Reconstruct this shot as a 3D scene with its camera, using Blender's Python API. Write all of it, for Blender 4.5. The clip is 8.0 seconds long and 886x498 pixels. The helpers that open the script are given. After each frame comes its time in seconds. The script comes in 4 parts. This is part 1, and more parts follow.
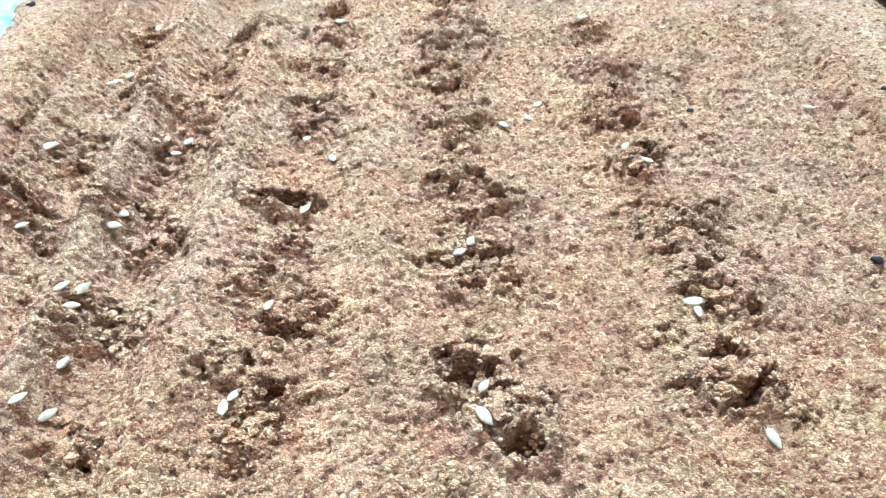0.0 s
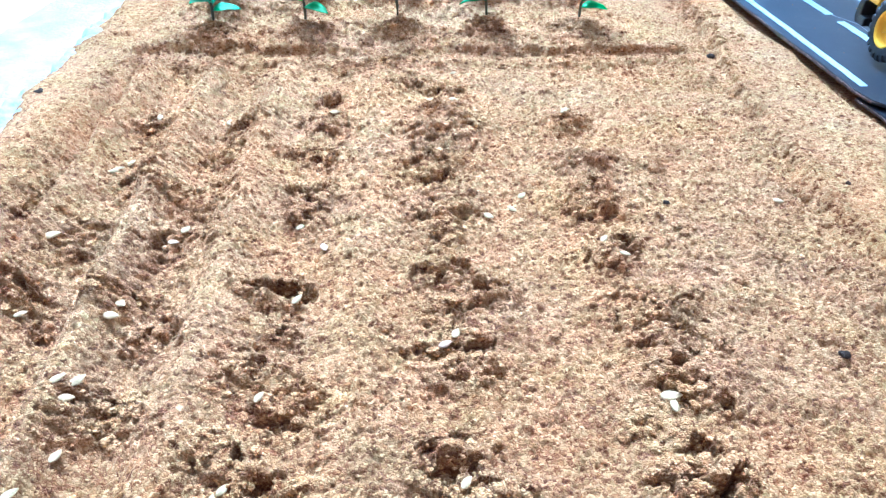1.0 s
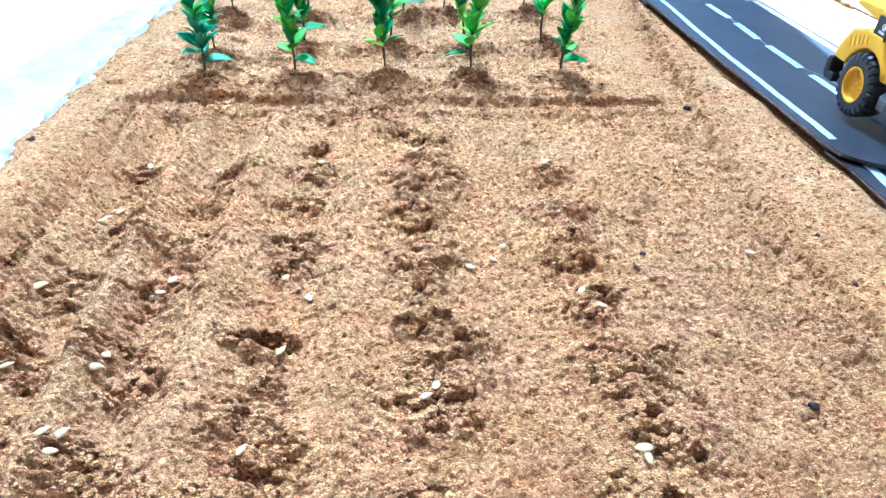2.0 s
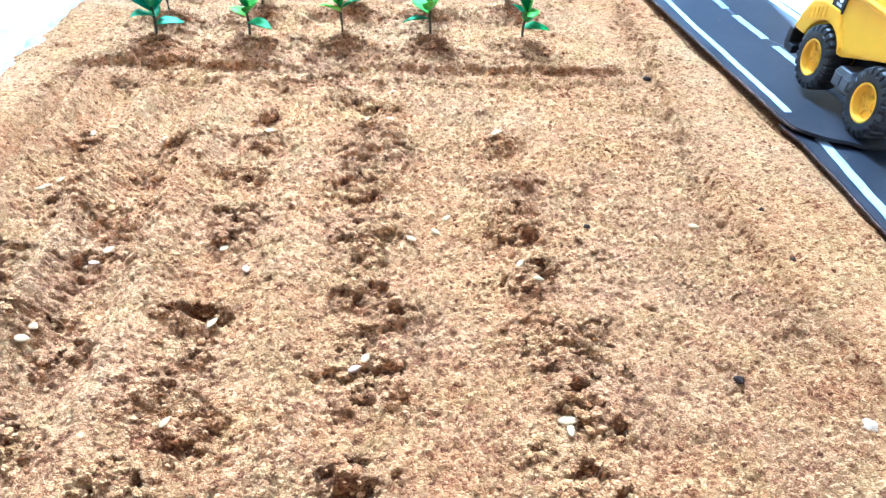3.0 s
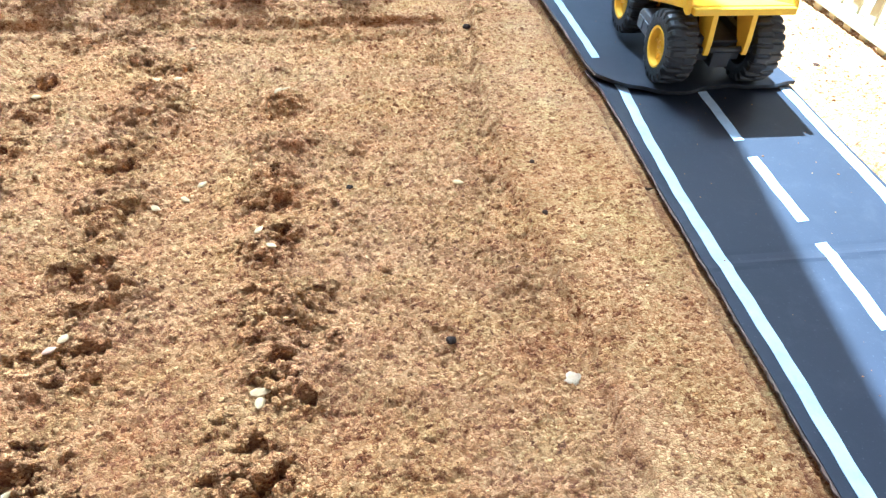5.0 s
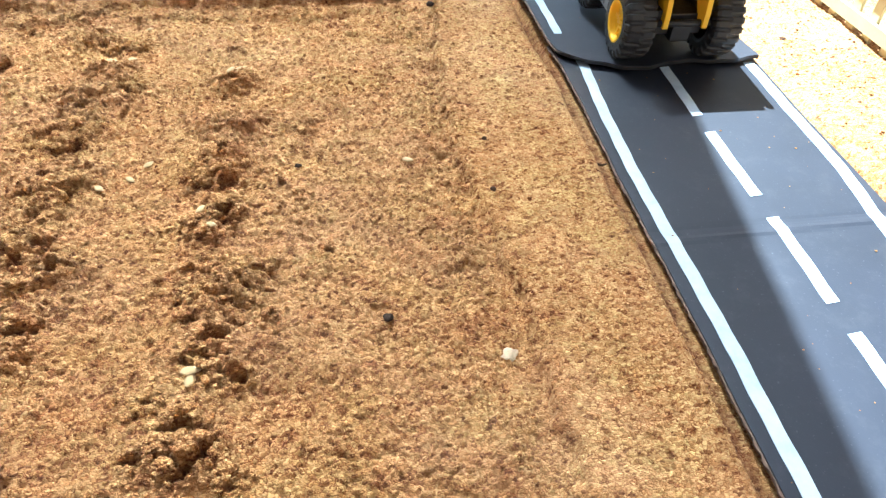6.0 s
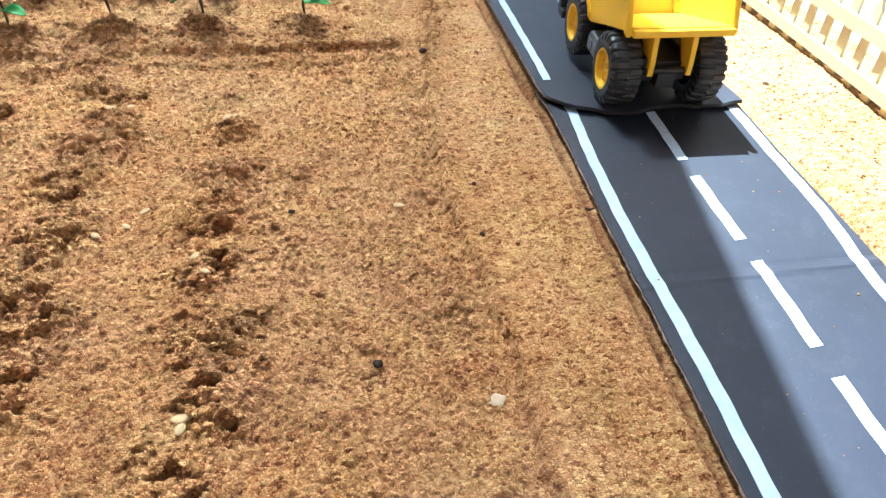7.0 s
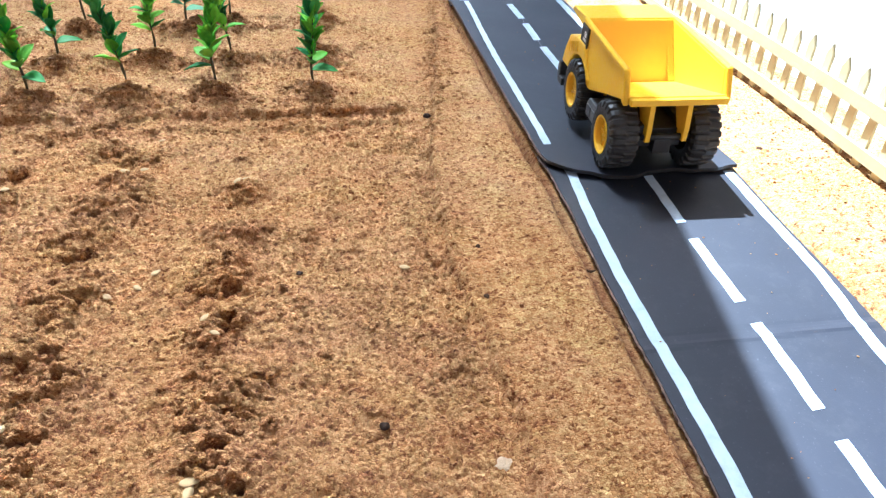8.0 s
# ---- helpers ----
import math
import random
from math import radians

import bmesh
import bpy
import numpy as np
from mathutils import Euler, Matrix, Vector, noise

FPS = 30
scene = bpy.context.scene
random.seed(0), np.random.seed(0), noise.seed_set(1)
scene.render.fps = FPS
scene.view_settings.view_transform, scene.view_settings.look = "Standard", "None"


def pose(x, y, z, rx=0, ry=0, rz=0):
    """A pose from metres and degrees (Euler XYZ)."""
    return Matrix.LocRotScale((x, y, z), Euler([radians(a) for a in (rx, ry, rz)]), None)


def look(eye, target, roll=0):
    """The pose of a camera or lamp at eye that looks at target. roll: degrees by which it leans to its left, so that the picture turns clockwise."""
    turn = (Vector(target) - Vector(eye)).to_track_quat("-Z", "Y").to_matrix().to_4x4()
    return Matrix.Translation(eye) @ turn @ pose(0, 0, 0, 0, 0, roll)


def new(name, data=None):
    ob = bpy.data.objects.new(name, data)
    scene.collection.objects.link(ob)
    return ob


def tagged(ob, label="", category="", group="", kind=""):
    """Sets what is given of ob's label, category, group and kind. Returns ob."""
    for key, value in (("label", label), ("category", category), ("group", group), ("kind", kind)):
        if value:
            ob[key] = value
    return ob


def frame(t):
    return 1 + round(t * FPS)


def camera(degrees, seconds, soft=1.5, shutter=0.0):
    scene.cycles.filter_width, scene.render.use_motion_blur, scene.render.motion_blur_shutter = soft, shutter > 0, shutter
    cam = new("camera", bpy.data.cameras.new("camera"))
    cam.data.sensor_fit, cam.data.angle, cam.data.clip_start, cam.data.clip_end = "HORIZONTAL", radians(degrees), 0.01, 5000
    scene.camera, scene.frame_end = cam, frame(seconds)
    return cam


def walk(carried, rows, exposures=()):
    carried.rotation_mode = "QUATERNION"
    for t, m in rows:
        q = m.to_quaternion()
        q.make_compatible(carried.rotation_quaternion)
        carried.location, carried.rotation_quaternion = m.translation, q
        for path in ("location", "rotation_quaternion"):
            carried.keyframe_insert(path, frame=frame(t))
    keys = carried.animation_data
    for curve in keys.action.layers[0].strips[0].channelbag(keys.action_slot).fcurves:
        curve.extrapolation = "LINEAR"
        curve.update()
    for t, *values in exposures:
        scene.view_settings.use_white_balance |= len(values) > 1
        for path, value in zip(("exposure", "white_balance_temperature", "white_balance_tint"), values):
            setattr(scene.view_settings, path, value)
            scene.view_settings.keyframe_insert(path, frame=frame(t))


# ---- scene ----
cam = camera(67.0, 8.0, 1.35)
PATH = [
    (0, (-0.017, 0.007, 0.365), (0.032, 1.428, -1.041), -0.2),
    (0.5, (-0.016, 0.008, 0.382), (0.046, 1.498, -0.95), 0.3),
    (1, (-0.013, 0.008, 0.399), (0.066, 1.548, -0.874), 0.8),
    (1.5, (-0.011, 0.006, 0.414), (0.093, 1.598, -0.792), 1.4),
    (1.7, (-0.009, 0.004, 0.418), (0.097, 1.612, -0.766), 1.4),
    (3, (0.039, 0.008, 0.423), (0.19, 1.549, -0.841), 3.0),
    (3.5, (0.107, 0.011, 0.423), (0.287, 1.507, -0.892), 2.9),
    (4, (0.153, 0.015, 0.421), (0.393, 1.479, -0.92), 4.1),
    (4.5, (0.205, 0.018, 0.421), (0.445, 1.464, -0.939), 3.5),
    (5, (0.25, 0.008, 0.432), (0.495, 1.44, -0.943), 3.1),
    (5.2, (0.272, 0.008, 0.435), (0.517, 1.428, -0.951), 2.7),
    (6.3, (0.307, -0.002, 0.421), (0.533, 1.393, -0.993), 2.1),
    (6.5, (0.311, 0.003, 0.426), (0.523, 1.393, -0.997), 1.7),
    (7, (0.31, -0.001, 0.44), (0.557, 1.468, -0.893), 2.2),
    (7.5, (0.306, -0.005, 0.45), (0.561, 1.534, -0.802), 2.2),
    (8, (0.303, -0.006, 0.455), (0.563, 1.566, -0.754), 2.2),
]
EXPOSURES = [(0.0, 3.06, 3480, -3), (0.5, 3.1, 3480, -3), (1.0, 3.18, 3570, -2), (1.5, 2.99, 3780, 0), (3.0, 3.22, 3820, 0), (3.5, 3.28, 3760, -1), (4.0, 3.23, 3850, -1), (5.0, 2.83, 4160, -1), (6.5, 2.62, 4980, -1), (7.0, 2.5, 4820, 2), (8.0, 2.47, 4720, 6)]
walk(cam, [(t, look(eye, target, roll)) for t, eye, target, roll in PATH], EXPOSURES)

# ---- light ----
SUN_WAY = Vector((0.16, -0.65, -1.0)).normalized()
world = bpy.data.worlds.new("world")
scene.world = world
world.use_nodes = True
sky = world.node_tree.nodes.new("ShaderNodeTexSky")
sky.sky_type = "NISHITA"
sky.sun_disc = False
sky.sun_elevation = radians(56.2)
sky.sun_rotation = radians(-13.8)
sky.dust_density = 4.0
world.node_tree.links.new(sky.outputs[0], world.node_tree.nodes["Background"].inputs[0])
world.node_tree.nodes["Background"].inputs[1].default_value = 0.007
sun = new("sun", bpy.data.lights.new("sun", "SUN"))
sun.data.energy = 4.9
sun.data.angle = radians(0.4)
sun.data.color = (1.0, 0.94, 0.84)
sun.matrix_world = look((0, 0, 6), Vector((0, 0, 6)) + SUN_WAY)


# ---- materials ----
def material(name, rough=0.8, metal=0.0, spec=0.5):
    m = bpy.data.materials.new(name)
    m.use_nodes = True
    nt = m.node_tree
    b = nt.nodes["Principled BSDF"]
    b.inputs["Roughness"].default_value = rough
    b.inputs["Metallic"].default_value = metal
    b.inputs["Specular IOR Level"].default_value = spec
    return m, nt, b


def node(nt, kind, **values):
    n = nt.nodes.new(kind)
    for key, value in values.items():
        n.inputs[key].default_value = value
    return n


def coords(nt, source="Object"):
    return nt.nodes.new("ShaderNodeTexCoord").outputs[source]


def noise_tex(nt, co, scale, detail=3.0, rough=0.55):
    n = node(nt, "ShaderNodeTexNoise", Scale=scale, Detail=detail, Roughness=rough)
    nt.links.new(co, n.inputs["Vector"])
    return n.outputs["Fac"]


def ramp(nt, fac, stops):
    r = nt.nodes.new("ShaderNodeValToRGB")
    e = r.color_ramp.elements
    while len(e) < len(stops):
        e.new(0.5)
    for i, (p, c) in enumerate(stops):
        e[i].position = p
        e[i].color = (*c, 1.0)
    nt.links.new(fac, r.inputs["Fac"])
    return r.outputs["Color"]


def blend(nt, fac, a, b, mode="MIX"):
    n = nt.nodes.new("ShaderNodeMix")
    n.data_type = "RGBA"
    n.blend_type = mode
    for value, slot in ((fac, 0), (a, 6), (b, 7)):
        if isinstance(value, (int, float)):
            n.inputs[slot].default_value = value
        elif isinstance(value, tuple):
            n.inputs[slot].default_value = (*value, 1.0)
        else:
            nt.links.new(value, n.inputs[slot])
    return n.outputs[2]


def bumped(nt, b, height, distance, strength=1.0, base=None):
    n = node(nt, "ShaderNodeBump", Strength=strength, Distance=distance)
    nt.links.new(height, n.inputs["Height"])
    if base is not None:
        nt.links.new(base, n.inputs["Normal"])
    nt.links.new(n.outputs["Normal"], b.inputs["Normal"])
    return n.outputs["Normal"]


def plain(name, color, rough=0.6, spread=0.12, scale=60.0, bump=0.0002, metal=0.0, spec=0.5, source="Object"):
    """A surface of one colour with mottling at two scales and fine relief."""
    m, nt, b = material(name, rough, metal, spec)
    co = coords(nt, source)
    n = noise_tex(nt, co, scale, 5.0)
    n2 = noise_tex(nt, co, scale * 7, 3.0)
    dark = tuple(c * (1 - spread) for c in color)
    light = tuple(min(1.0, c * (1 + spread)) for c in color)
    c = ramp(nt, n, [(0.3, dark), (0.7, light)])
    c = blend(nt, 0.25, c, ramp(nt, n2, [(0.3, dark), (0.7, light)]))
    nt.links.new(c, b.inputs["Base Color"])
    r = ramp(nt, n2, [(0.3, (max(0.05, rough - 0.12),) * 3), (0.7, (min(1.0, rough + 0.12),) * 3)])
    nt.links.new(r, b.inputs["Roughness"])
    if bump:
        bumped(nt, b, n2, bump)
    return m


def sand_material(name, dark, mid, light, dry):
    """Coarse sand: grains of their own tone, shade painted between them, dry patches, damp with painted shade."""
    m, nt, b = material(name, 0.92, 0.0, 0.25)
    flat = nt.nodes.new("ShaderNodeMapping")
    flat.inputs["Scale"].default_value = (0.74, 1.0, 1.0)
    nt.links.new(coords(nt), flat.inputs["Vector"])
    co = flat.outputs[0]
    warp = node(nt, "ShaderNodeTexNoise", Scale=330.0, Detail=3.0)
    nt.links.new(co, warp.inputs["Vector"])
    shift = nt.nodes.new("ShaderNodeVectorMath")
    shift.operation = "MULTIPLY_ADD"
    nt.links.new(warp.outputs["Color"], shift.inputs[0])
    shift.inputs[1].default_value = (0.005, 0.005, 0.005)
    nt.links.new(co, shift.inputs[2])
    cell = node(nt, "ShaderNodeTexVoronoi", Scale=390.0)
    nt.links.new(shift.outputs[0], cell.inputs["Vector"])
    tone = nt.nodes.new("ShaderNodeSeparateColor")
    nt.links.new(cell.outputs["Color"], tone.inputs[0])
    grain = ramp(nt, tone.outputs[0], [(0.0, dark), (0.12, mid), (0.85, light), (1.0, tuple(min(1, c * 1.12) for c in light))])
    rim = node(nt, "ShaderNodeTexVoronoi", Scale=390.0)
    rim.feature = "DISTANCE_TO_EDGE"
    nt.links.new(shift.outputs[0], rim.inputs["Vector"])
    # shade between the grains, painted as dark cell edges
    gap_shade = ramp(nt, rim.outputs["Distance"], [(0.0, (0.36, 0.18, 0.09)), (0.07, (0.74, 0.59, 0.46)), (0.16, (1.04, 1.04, 1.03))])
    c = blend(nt, ramp(nt, noise_tex(nt, co, 170.0, 3.0, 0.6), [(0.36, (0.2,) * 3), (0.64, (1.0,) * 3)]), grain, blend(nt, 1.0, grain, gap_shade, "MULTIPLY"))
    # dark end of the clump noise paints small shaded crevices
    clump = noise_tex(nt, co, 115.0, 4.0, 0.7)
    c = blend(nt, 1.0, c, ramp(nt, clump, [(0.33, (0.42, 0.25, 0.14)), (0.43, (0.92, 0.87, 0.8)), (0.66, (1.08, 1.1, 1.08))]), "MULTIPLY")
    patches = noise_tex(nt, co, 7.0, 5.0, 0.6)
    c = blend(nt, ramp(nt, patches, [(0.42, (0.0,) * 3), (0.68, (0.35,) * 3)]), c, blend(nt, 0.4, c, dry))
    hue = noise_tex(nt, co, 26.0, 3.0)
    c = blend(nt, 1.0, c, ramp(nt, hue, [(0.35, (1.03, 0.98, 1.0)), (0.5, (1.0, 1.0, 1.0)), (0.66, (0.98, 1.02, 0.95))]), "MULTIPLY")
    rust = noise_tex(nt, co, 17.0, 4.0)
    c = blend(nt, ramp(nt, rust, [(0.52, (0.0,) * 3), (0.75, (0.14,) * 3)]), c, blend(nt, 1.0, c, (0.95, 0.8, 0.58), "MULTIPLY"))
    parched = nt.nodes.new("ShaderNodeAttribute")
    parched.attribute_name = "dry"
    c = blend(nt, parched.outputs["Fac"], c, blend(nt, 1.0, c, (1.14, 1.22, 1.34), "MULTIPLY"))
    # attribute holds damp sand plus shade painted into the colour
    damp_shade = nt.nodes.new("ShaderNodeAttribute")
    damp_shade.attribute_name = "damp_shade"
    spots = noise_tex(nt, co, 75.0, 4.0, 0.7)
    damp_shade_mix = node(nt, "ShaderNodeMath")
    damp_shade_mix.operation = "MULTIPLY"
    nt.links.new(damp_shade.outputs["Fac"], damp_shade_mix.inputs[0])
    nt.links.new(ramp(nt, spots, [(0.3, (0.35,) * 3), (0.62, (1.0,) * 3)]), damp_shade_mix.inputs[1])
    c = blend(nt, damp_shade_mix.outputs[0], c, blend(nt, 1.0, c, (0.25, 0.11, 0.05), "MULTIPLY"))
    nt.links.new(c, b.inputs["Base Color"])
    fine = noise_tex(nt, co, 900.0, 2.0)
    h = node(nt, "ShaderNodeMath")
    h.operation = "MULTIPLY_ADD"
    nt.links.new(ramp(nt, rim.outputs["Distance"], [(0.0, (0.0,) * 3), (0.15, (0.7,) * 3), (0.4, (1.0,) * 3)]), h.inputs[0])
    h.inputs[1].default_value = 1.0
    nt.links.new(fine, h.inputs[2])
    bumped(nt, b, h.outputs[0], 0.0011, 0.88)
    return m


def felt_material():
    """Matt dark road mat with lint, scuffs and faint creases."""
    m, nt, b = material("road_felt", 0.45, 0.0, 0.75)
    co = coords(nt)
    wide = noise_tex(nt, co, 9.0, 5.0, 0.65)
    c = ramp(nt, wide, [(0.3, (0.0098, 0.0123, 0.0215)), (0.7, (0.015, 0.018, 0.03))])
    lint = noise_tex(nt, co, 420.0, 2.0)
    c = blend(nt, ramp(nt, lint, [(0.66, (0.0,) * 3), (0.8, (0.35,) * 3)]), c, (0.16, 0.165, 0.18))
    scuff = noise_tex(nt, co, 38.0, 6.0, 0.75)
    c = blend(nt, ramp(nt, scuff, [(0.52, (0.0,) * 3), (0.78, (0.2,) * 3)]), c, (0.1, 0.1, 0.105))
    nt.links.new(c, b.inputs["Base Color"])
    bumped(nt, b, noise_tex(nt, co, 700.0, 3.0), 0.0002, 0.4)
    return m


def paint_material():
    """White road paint, brushed by hand: slightly thin in places."""
    m, nt, b = material("white_paint", 0.6)
    co = coords(nt)
    n = noise_tex(nt, co, 55.0, 6.0, 0.7)
    c = ramp(nt, n, [(0.25, (0.38, 0.46, 0.56)), (0.5, (0.5, 0.59, 0.7)), (0.8, (0.58, 0.66, 0.75))])
    nt.links.new(c, b.inputs["Base Color"])
    bumped(nt, b, noise_tex(nt, co, 300.0, 3.0), 0.0003, 0.6)
    return m


def leaf_material(name, dark, light):
    m, nt, b = material(name, 0.48, 0.0, 0.35)
    co = coords(nt)
    info = nt.nodes.new("ShaderNodeObjectInfo")
    tone = blend(nt, info.outputs["Random"], dark, light)
    n = noise_tex(nt, co, 120.0, 4.0)
    c = blend(nt, ramp(nt, n, [(0.35, (0.0,) * 3), (0.75, (0.6,) * 3)]), tone, light)
    nt.links.new(c, b.inputs["Base Color"])
    bumped(nt, b, noise_tex(nt, co, 260.0, 3.0), 0.0003, 0.5)
    through_light = nt.nodes.new("ShaderNodeBsdfTranslucent")
    nt.links.new(blend(nt, 1.0, c, (1.5, 1.25, 0.5), "MULTIPLY"), through_light.inputs["Color"])
    both = node(nt, "ShaderNodeMixShader", Fac=0.38)
    nt.links.new(b.outputs[0], both.inputs[1])
    nt.links.new(through_light.outputs[0], both.inputs[2])
    nt.links.new(both.outputs[0], nt.nodes["Material Output"].inputs["Surface"])
    return m


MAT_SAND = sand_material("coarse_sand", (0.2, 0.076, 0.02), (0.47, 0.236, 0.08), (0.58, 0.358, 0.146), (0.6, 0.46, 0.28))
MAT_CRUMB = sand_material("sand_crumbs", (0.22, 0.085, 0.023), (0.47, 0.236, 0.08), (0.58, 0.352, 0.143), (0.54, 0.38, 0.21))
MAT_PALE = plain("pale_plaster_ground", (0.5, 0.51, 0.5), 0.85, 0.3, 22.0, 0.004)
MAT_FELT = felt_material()
MAT_PAINT = paint_material()
MAT_BOARD = plain("torn_cardboard_edge", (0.17, 0.105, 0.075), 0.9, 0.6, 130.0, 0.0006)
MAT_YELLOW = plain("yellow_plastic", (0.86, 0.52, 0.001), 0.42, 0.015, 30.0, 0.0, 0.0, 0.35)
MAT_TYRE = plain("black_tyre_plastic", (0.018, 0.018, 0.019), 0.5, 0.25, 60.0, 0.0002)
MAT_BLACK = plain("black_plastic", (0.016, 0.017, 0.02), 0.45, 0.2, 60.0, 0.0001)
MAT_GREY = plain("grey_plastic", (0.12, 0.125, 0.135), 0.5, 0.15, 60.0, 0.0001)
MAT_LOGO = plain("white_print", (0.75, 0.75, 0.75), 0.5, 0.05, 60.0, 0.0)
MAT_FENCE = plain("cream_painted_wood", (0.56, 0.51, 0.3), 0.7, 0.1, 40.0, 0.0003)
MAT_SEED = plain("cream_seed_husk", (0.54, 0.39, 0.2), 0.65, 0.08, 150.0, 0.0002, 0.0, 0.15)
MAT_TAN_SEED = plain("tan_seed_husk", (0.62, 0.4, 0.25), 0.5, 0.15, 150.0, 0.0002)
MAT_STEM = plain("brown_green_stem", (0.075, 0.06, 0.025), 0.7, 0.35, 140.0, 0.0004)
MAT_WHITE_STONE = plain("white_pebble", (0.58, 0.43, 0.28), 0.7, 0.15, 90.0, 0.0006)
MAT_DARK_STONE = plain("dark_pebble", (0.055, 0.036, 0.026), 0.95, 0.6, 120.0, 0.0008, 0.0, 0.05)
MAT_GREY_BORDER = plain("blue_grey_border", (0.43, 0.45, 0.46), 0.9, 0.35, 70.0, 0.002)
MAT_TWIG = plain("dark_twig", (0.075, 0.042, 0.025), 0.95, 0.5, 120.0, 0.0006, 0.0, 0.05)
MAT_THREAD = plain("grey_white_thread", (0.4, 0.42, 0.46), 0.8, 0.1, 90.0, 0.0)


def shade_film_material():
    """Frosted film added out of view to shade the bed: milky, dusty, spreads the sun's light round its way."""
    m, nt, b = material("added_frosted_film", 0.9, 0.0, 0.2)
    n = noise_tex(nt, coords(nt), 6.0, 3.0)
    nt.links.new(ramp(nt, n, [(0.3, (0.3, 0.28, 0.25)), (0.7, (0.36, 0.34, 0.3))]), b.inputs["Base Color"])
    glow = node(nt, "ShaderNodeBsdfRefraction", Color=(0.63, 0.61, 0.585, 1.0), Roughness=1.0, IOR=1.25)
    mix = node(nt, "ShaderNodeMixShader", Fac=0.74)
    nt.links.new(b.outputs[0], mix.inputs[1])
    nt.links.new(glow.outputs[0], mix.inputs[2])
    clear = nt.nodes.new("ShaderNodeBsdfTransparent")
    some = node(nt, "ShaderNodeMixShader", Fac=0.066)
    nt.links.new(mix.outputs[0], some.inputs[1])
    nt.links.new(clear.outputs[0], some.inputs[2])
    nt.links.new(some.outputs[0], nt.nodes["Material Output"].inputs["Surface"])
    return m


MAT_SHADE_FILM = shade_film_material()
MAT_ADDED_WALL = plain("added_brown_wall", (0.16, 0.115, 0.085), 0.9, 0.12, 6.0, 0.002)
MAT_LEAF = [
    leaf_material("deep_green_leaf", (0.02, 0.15, 0.045), (0.09, 0.37, 0.07)),
    leaf_material("bright_green_leaf", (0.08, 0.36, 0.02), (0.32, 0.66, 0.05)),
    leaf_material("blue_green_leaf", (0.02, 0.19, 0.08), (0.16, 0.45, 0.22)),
]


# ---- small helpers ----
def part(name, bm, mat, parent=None, label="", smooth=False):
    me = bpy.data.meshes.new(name)
    bm.normal_update()
    bm.to_mesh(me)
    bm.free()
    me.materials.append(mat)
    if smooth:
        for p in me.polygons:
            p.use_smooth = True
    ob = new(name, me)
    if parent is not None:
        ob.parent = parent
    if label:
        tagged(ob, label)
    return ob


def shared(name, me, parent, m):
    ob = new(name, me)
    ob.parent = parent
    ob.matrix_basis = m
    return ob


def thing(name, place, label, category, group="", kind=""):
    ob = new(name)
    ob.empty_display_size = 0.02
    ob.matrix_basis = place if isinstance(place, Matrix) else Matrix.Translation(place)
    return tagged(ob, label, category, group, kind)


def add_box(bm, x0, x1, y0, y1, z0, z1, m=Matrix.Identity(4)):
    vs = [bm.verts.new(m @ Vector((x, y, z))) for x in (x0, x1) for y in (y0, y1) for z in (z0, z1)]
    for f in ((0, 1, 3, 2), (4, 6, 7, 5), (0, 4, 5, 1), (2, 3, 7, 6), (0, 2, 6, 4), (1, 5, 7, 3)):
        bm.faces.new([vs[i] for i in f])
    return vs


def add_prism(bm, outline, x0, x1):
    """A side outline of (y, z) pushed out from x0 to x1."""
    a = [bm.verts.new((x0, y, z)) for y, z in outline]
    b = [bm.verts.new((x1, y, z)) for y, z in outline]
    n = len(outline)
    bm.faces.new(a)
    bm.faces.new(b[::-1])
    for i in range(n):
        bm.faces.new((a[(i + 1) % n], a[i], b[i], b[(i + 1) % n]))


def soften(bm, width, segments=2, angle=0.5):
    bmesh.ops.recalc_face_normals(bm, faces=bm.faces)
    edges = [e for e in bm.edges if len(e.link_faces) == 2 and e.calc_face_angle(0) > angle]
    bmesh.ops.bevel(bm, geom=edges, offset=width, segments=segments, profile=0.6, affect="EDGES", clamp_overlap=True)


def tube(bm, points, radii, sides=8):
    rings = []
    for i, p in enumerate(points):
        a, b = points[max(i - 1, 0)], points[min(i + 1, len(points) - 1)]
        q = (Vector(b) - Vector(a)).to_track_quat("Z", "Y")
        rings.append([bm.verts.new(Vector(p) + q @ Vector((radii[i] * math.cos(k * math.tau / sides), radii[i] * math.sin(k * math.tau / sides), 0))) for k in range(sides)])
    for r, s in zip(rings, rings[1:]):
        for k in range(sides):
            bm.faces.new((r[k], r[(k + 1) % sides], s[(k + 1) % sides], s[k]))
    bm.faces.new(rings[0][::-1])
    bm.faces.new(rings[-1])


def grid_mesh(name, xs, ys, z, mat):
    """A sheet over the rectangle grid xs by ys, with the heights z[j, i]."""
    nx, ny = len(xs), len(ys)
    gx, gy = np.meshgrid(xs, ys)
    co = np.stack([gx, gy, z], -1).reshape(-1, 3).astype(np.float32)
    i, j = np.meshgrid(np.arange(nx - 1), np.arange(ny - 1))
    a = (j * nx + i).ravel()
    quads = np.stack([a, a + 1, a + nx + 1, a + nx], -1).astype(np.int32)
    return fast_mesh(name, co, quads, mat)


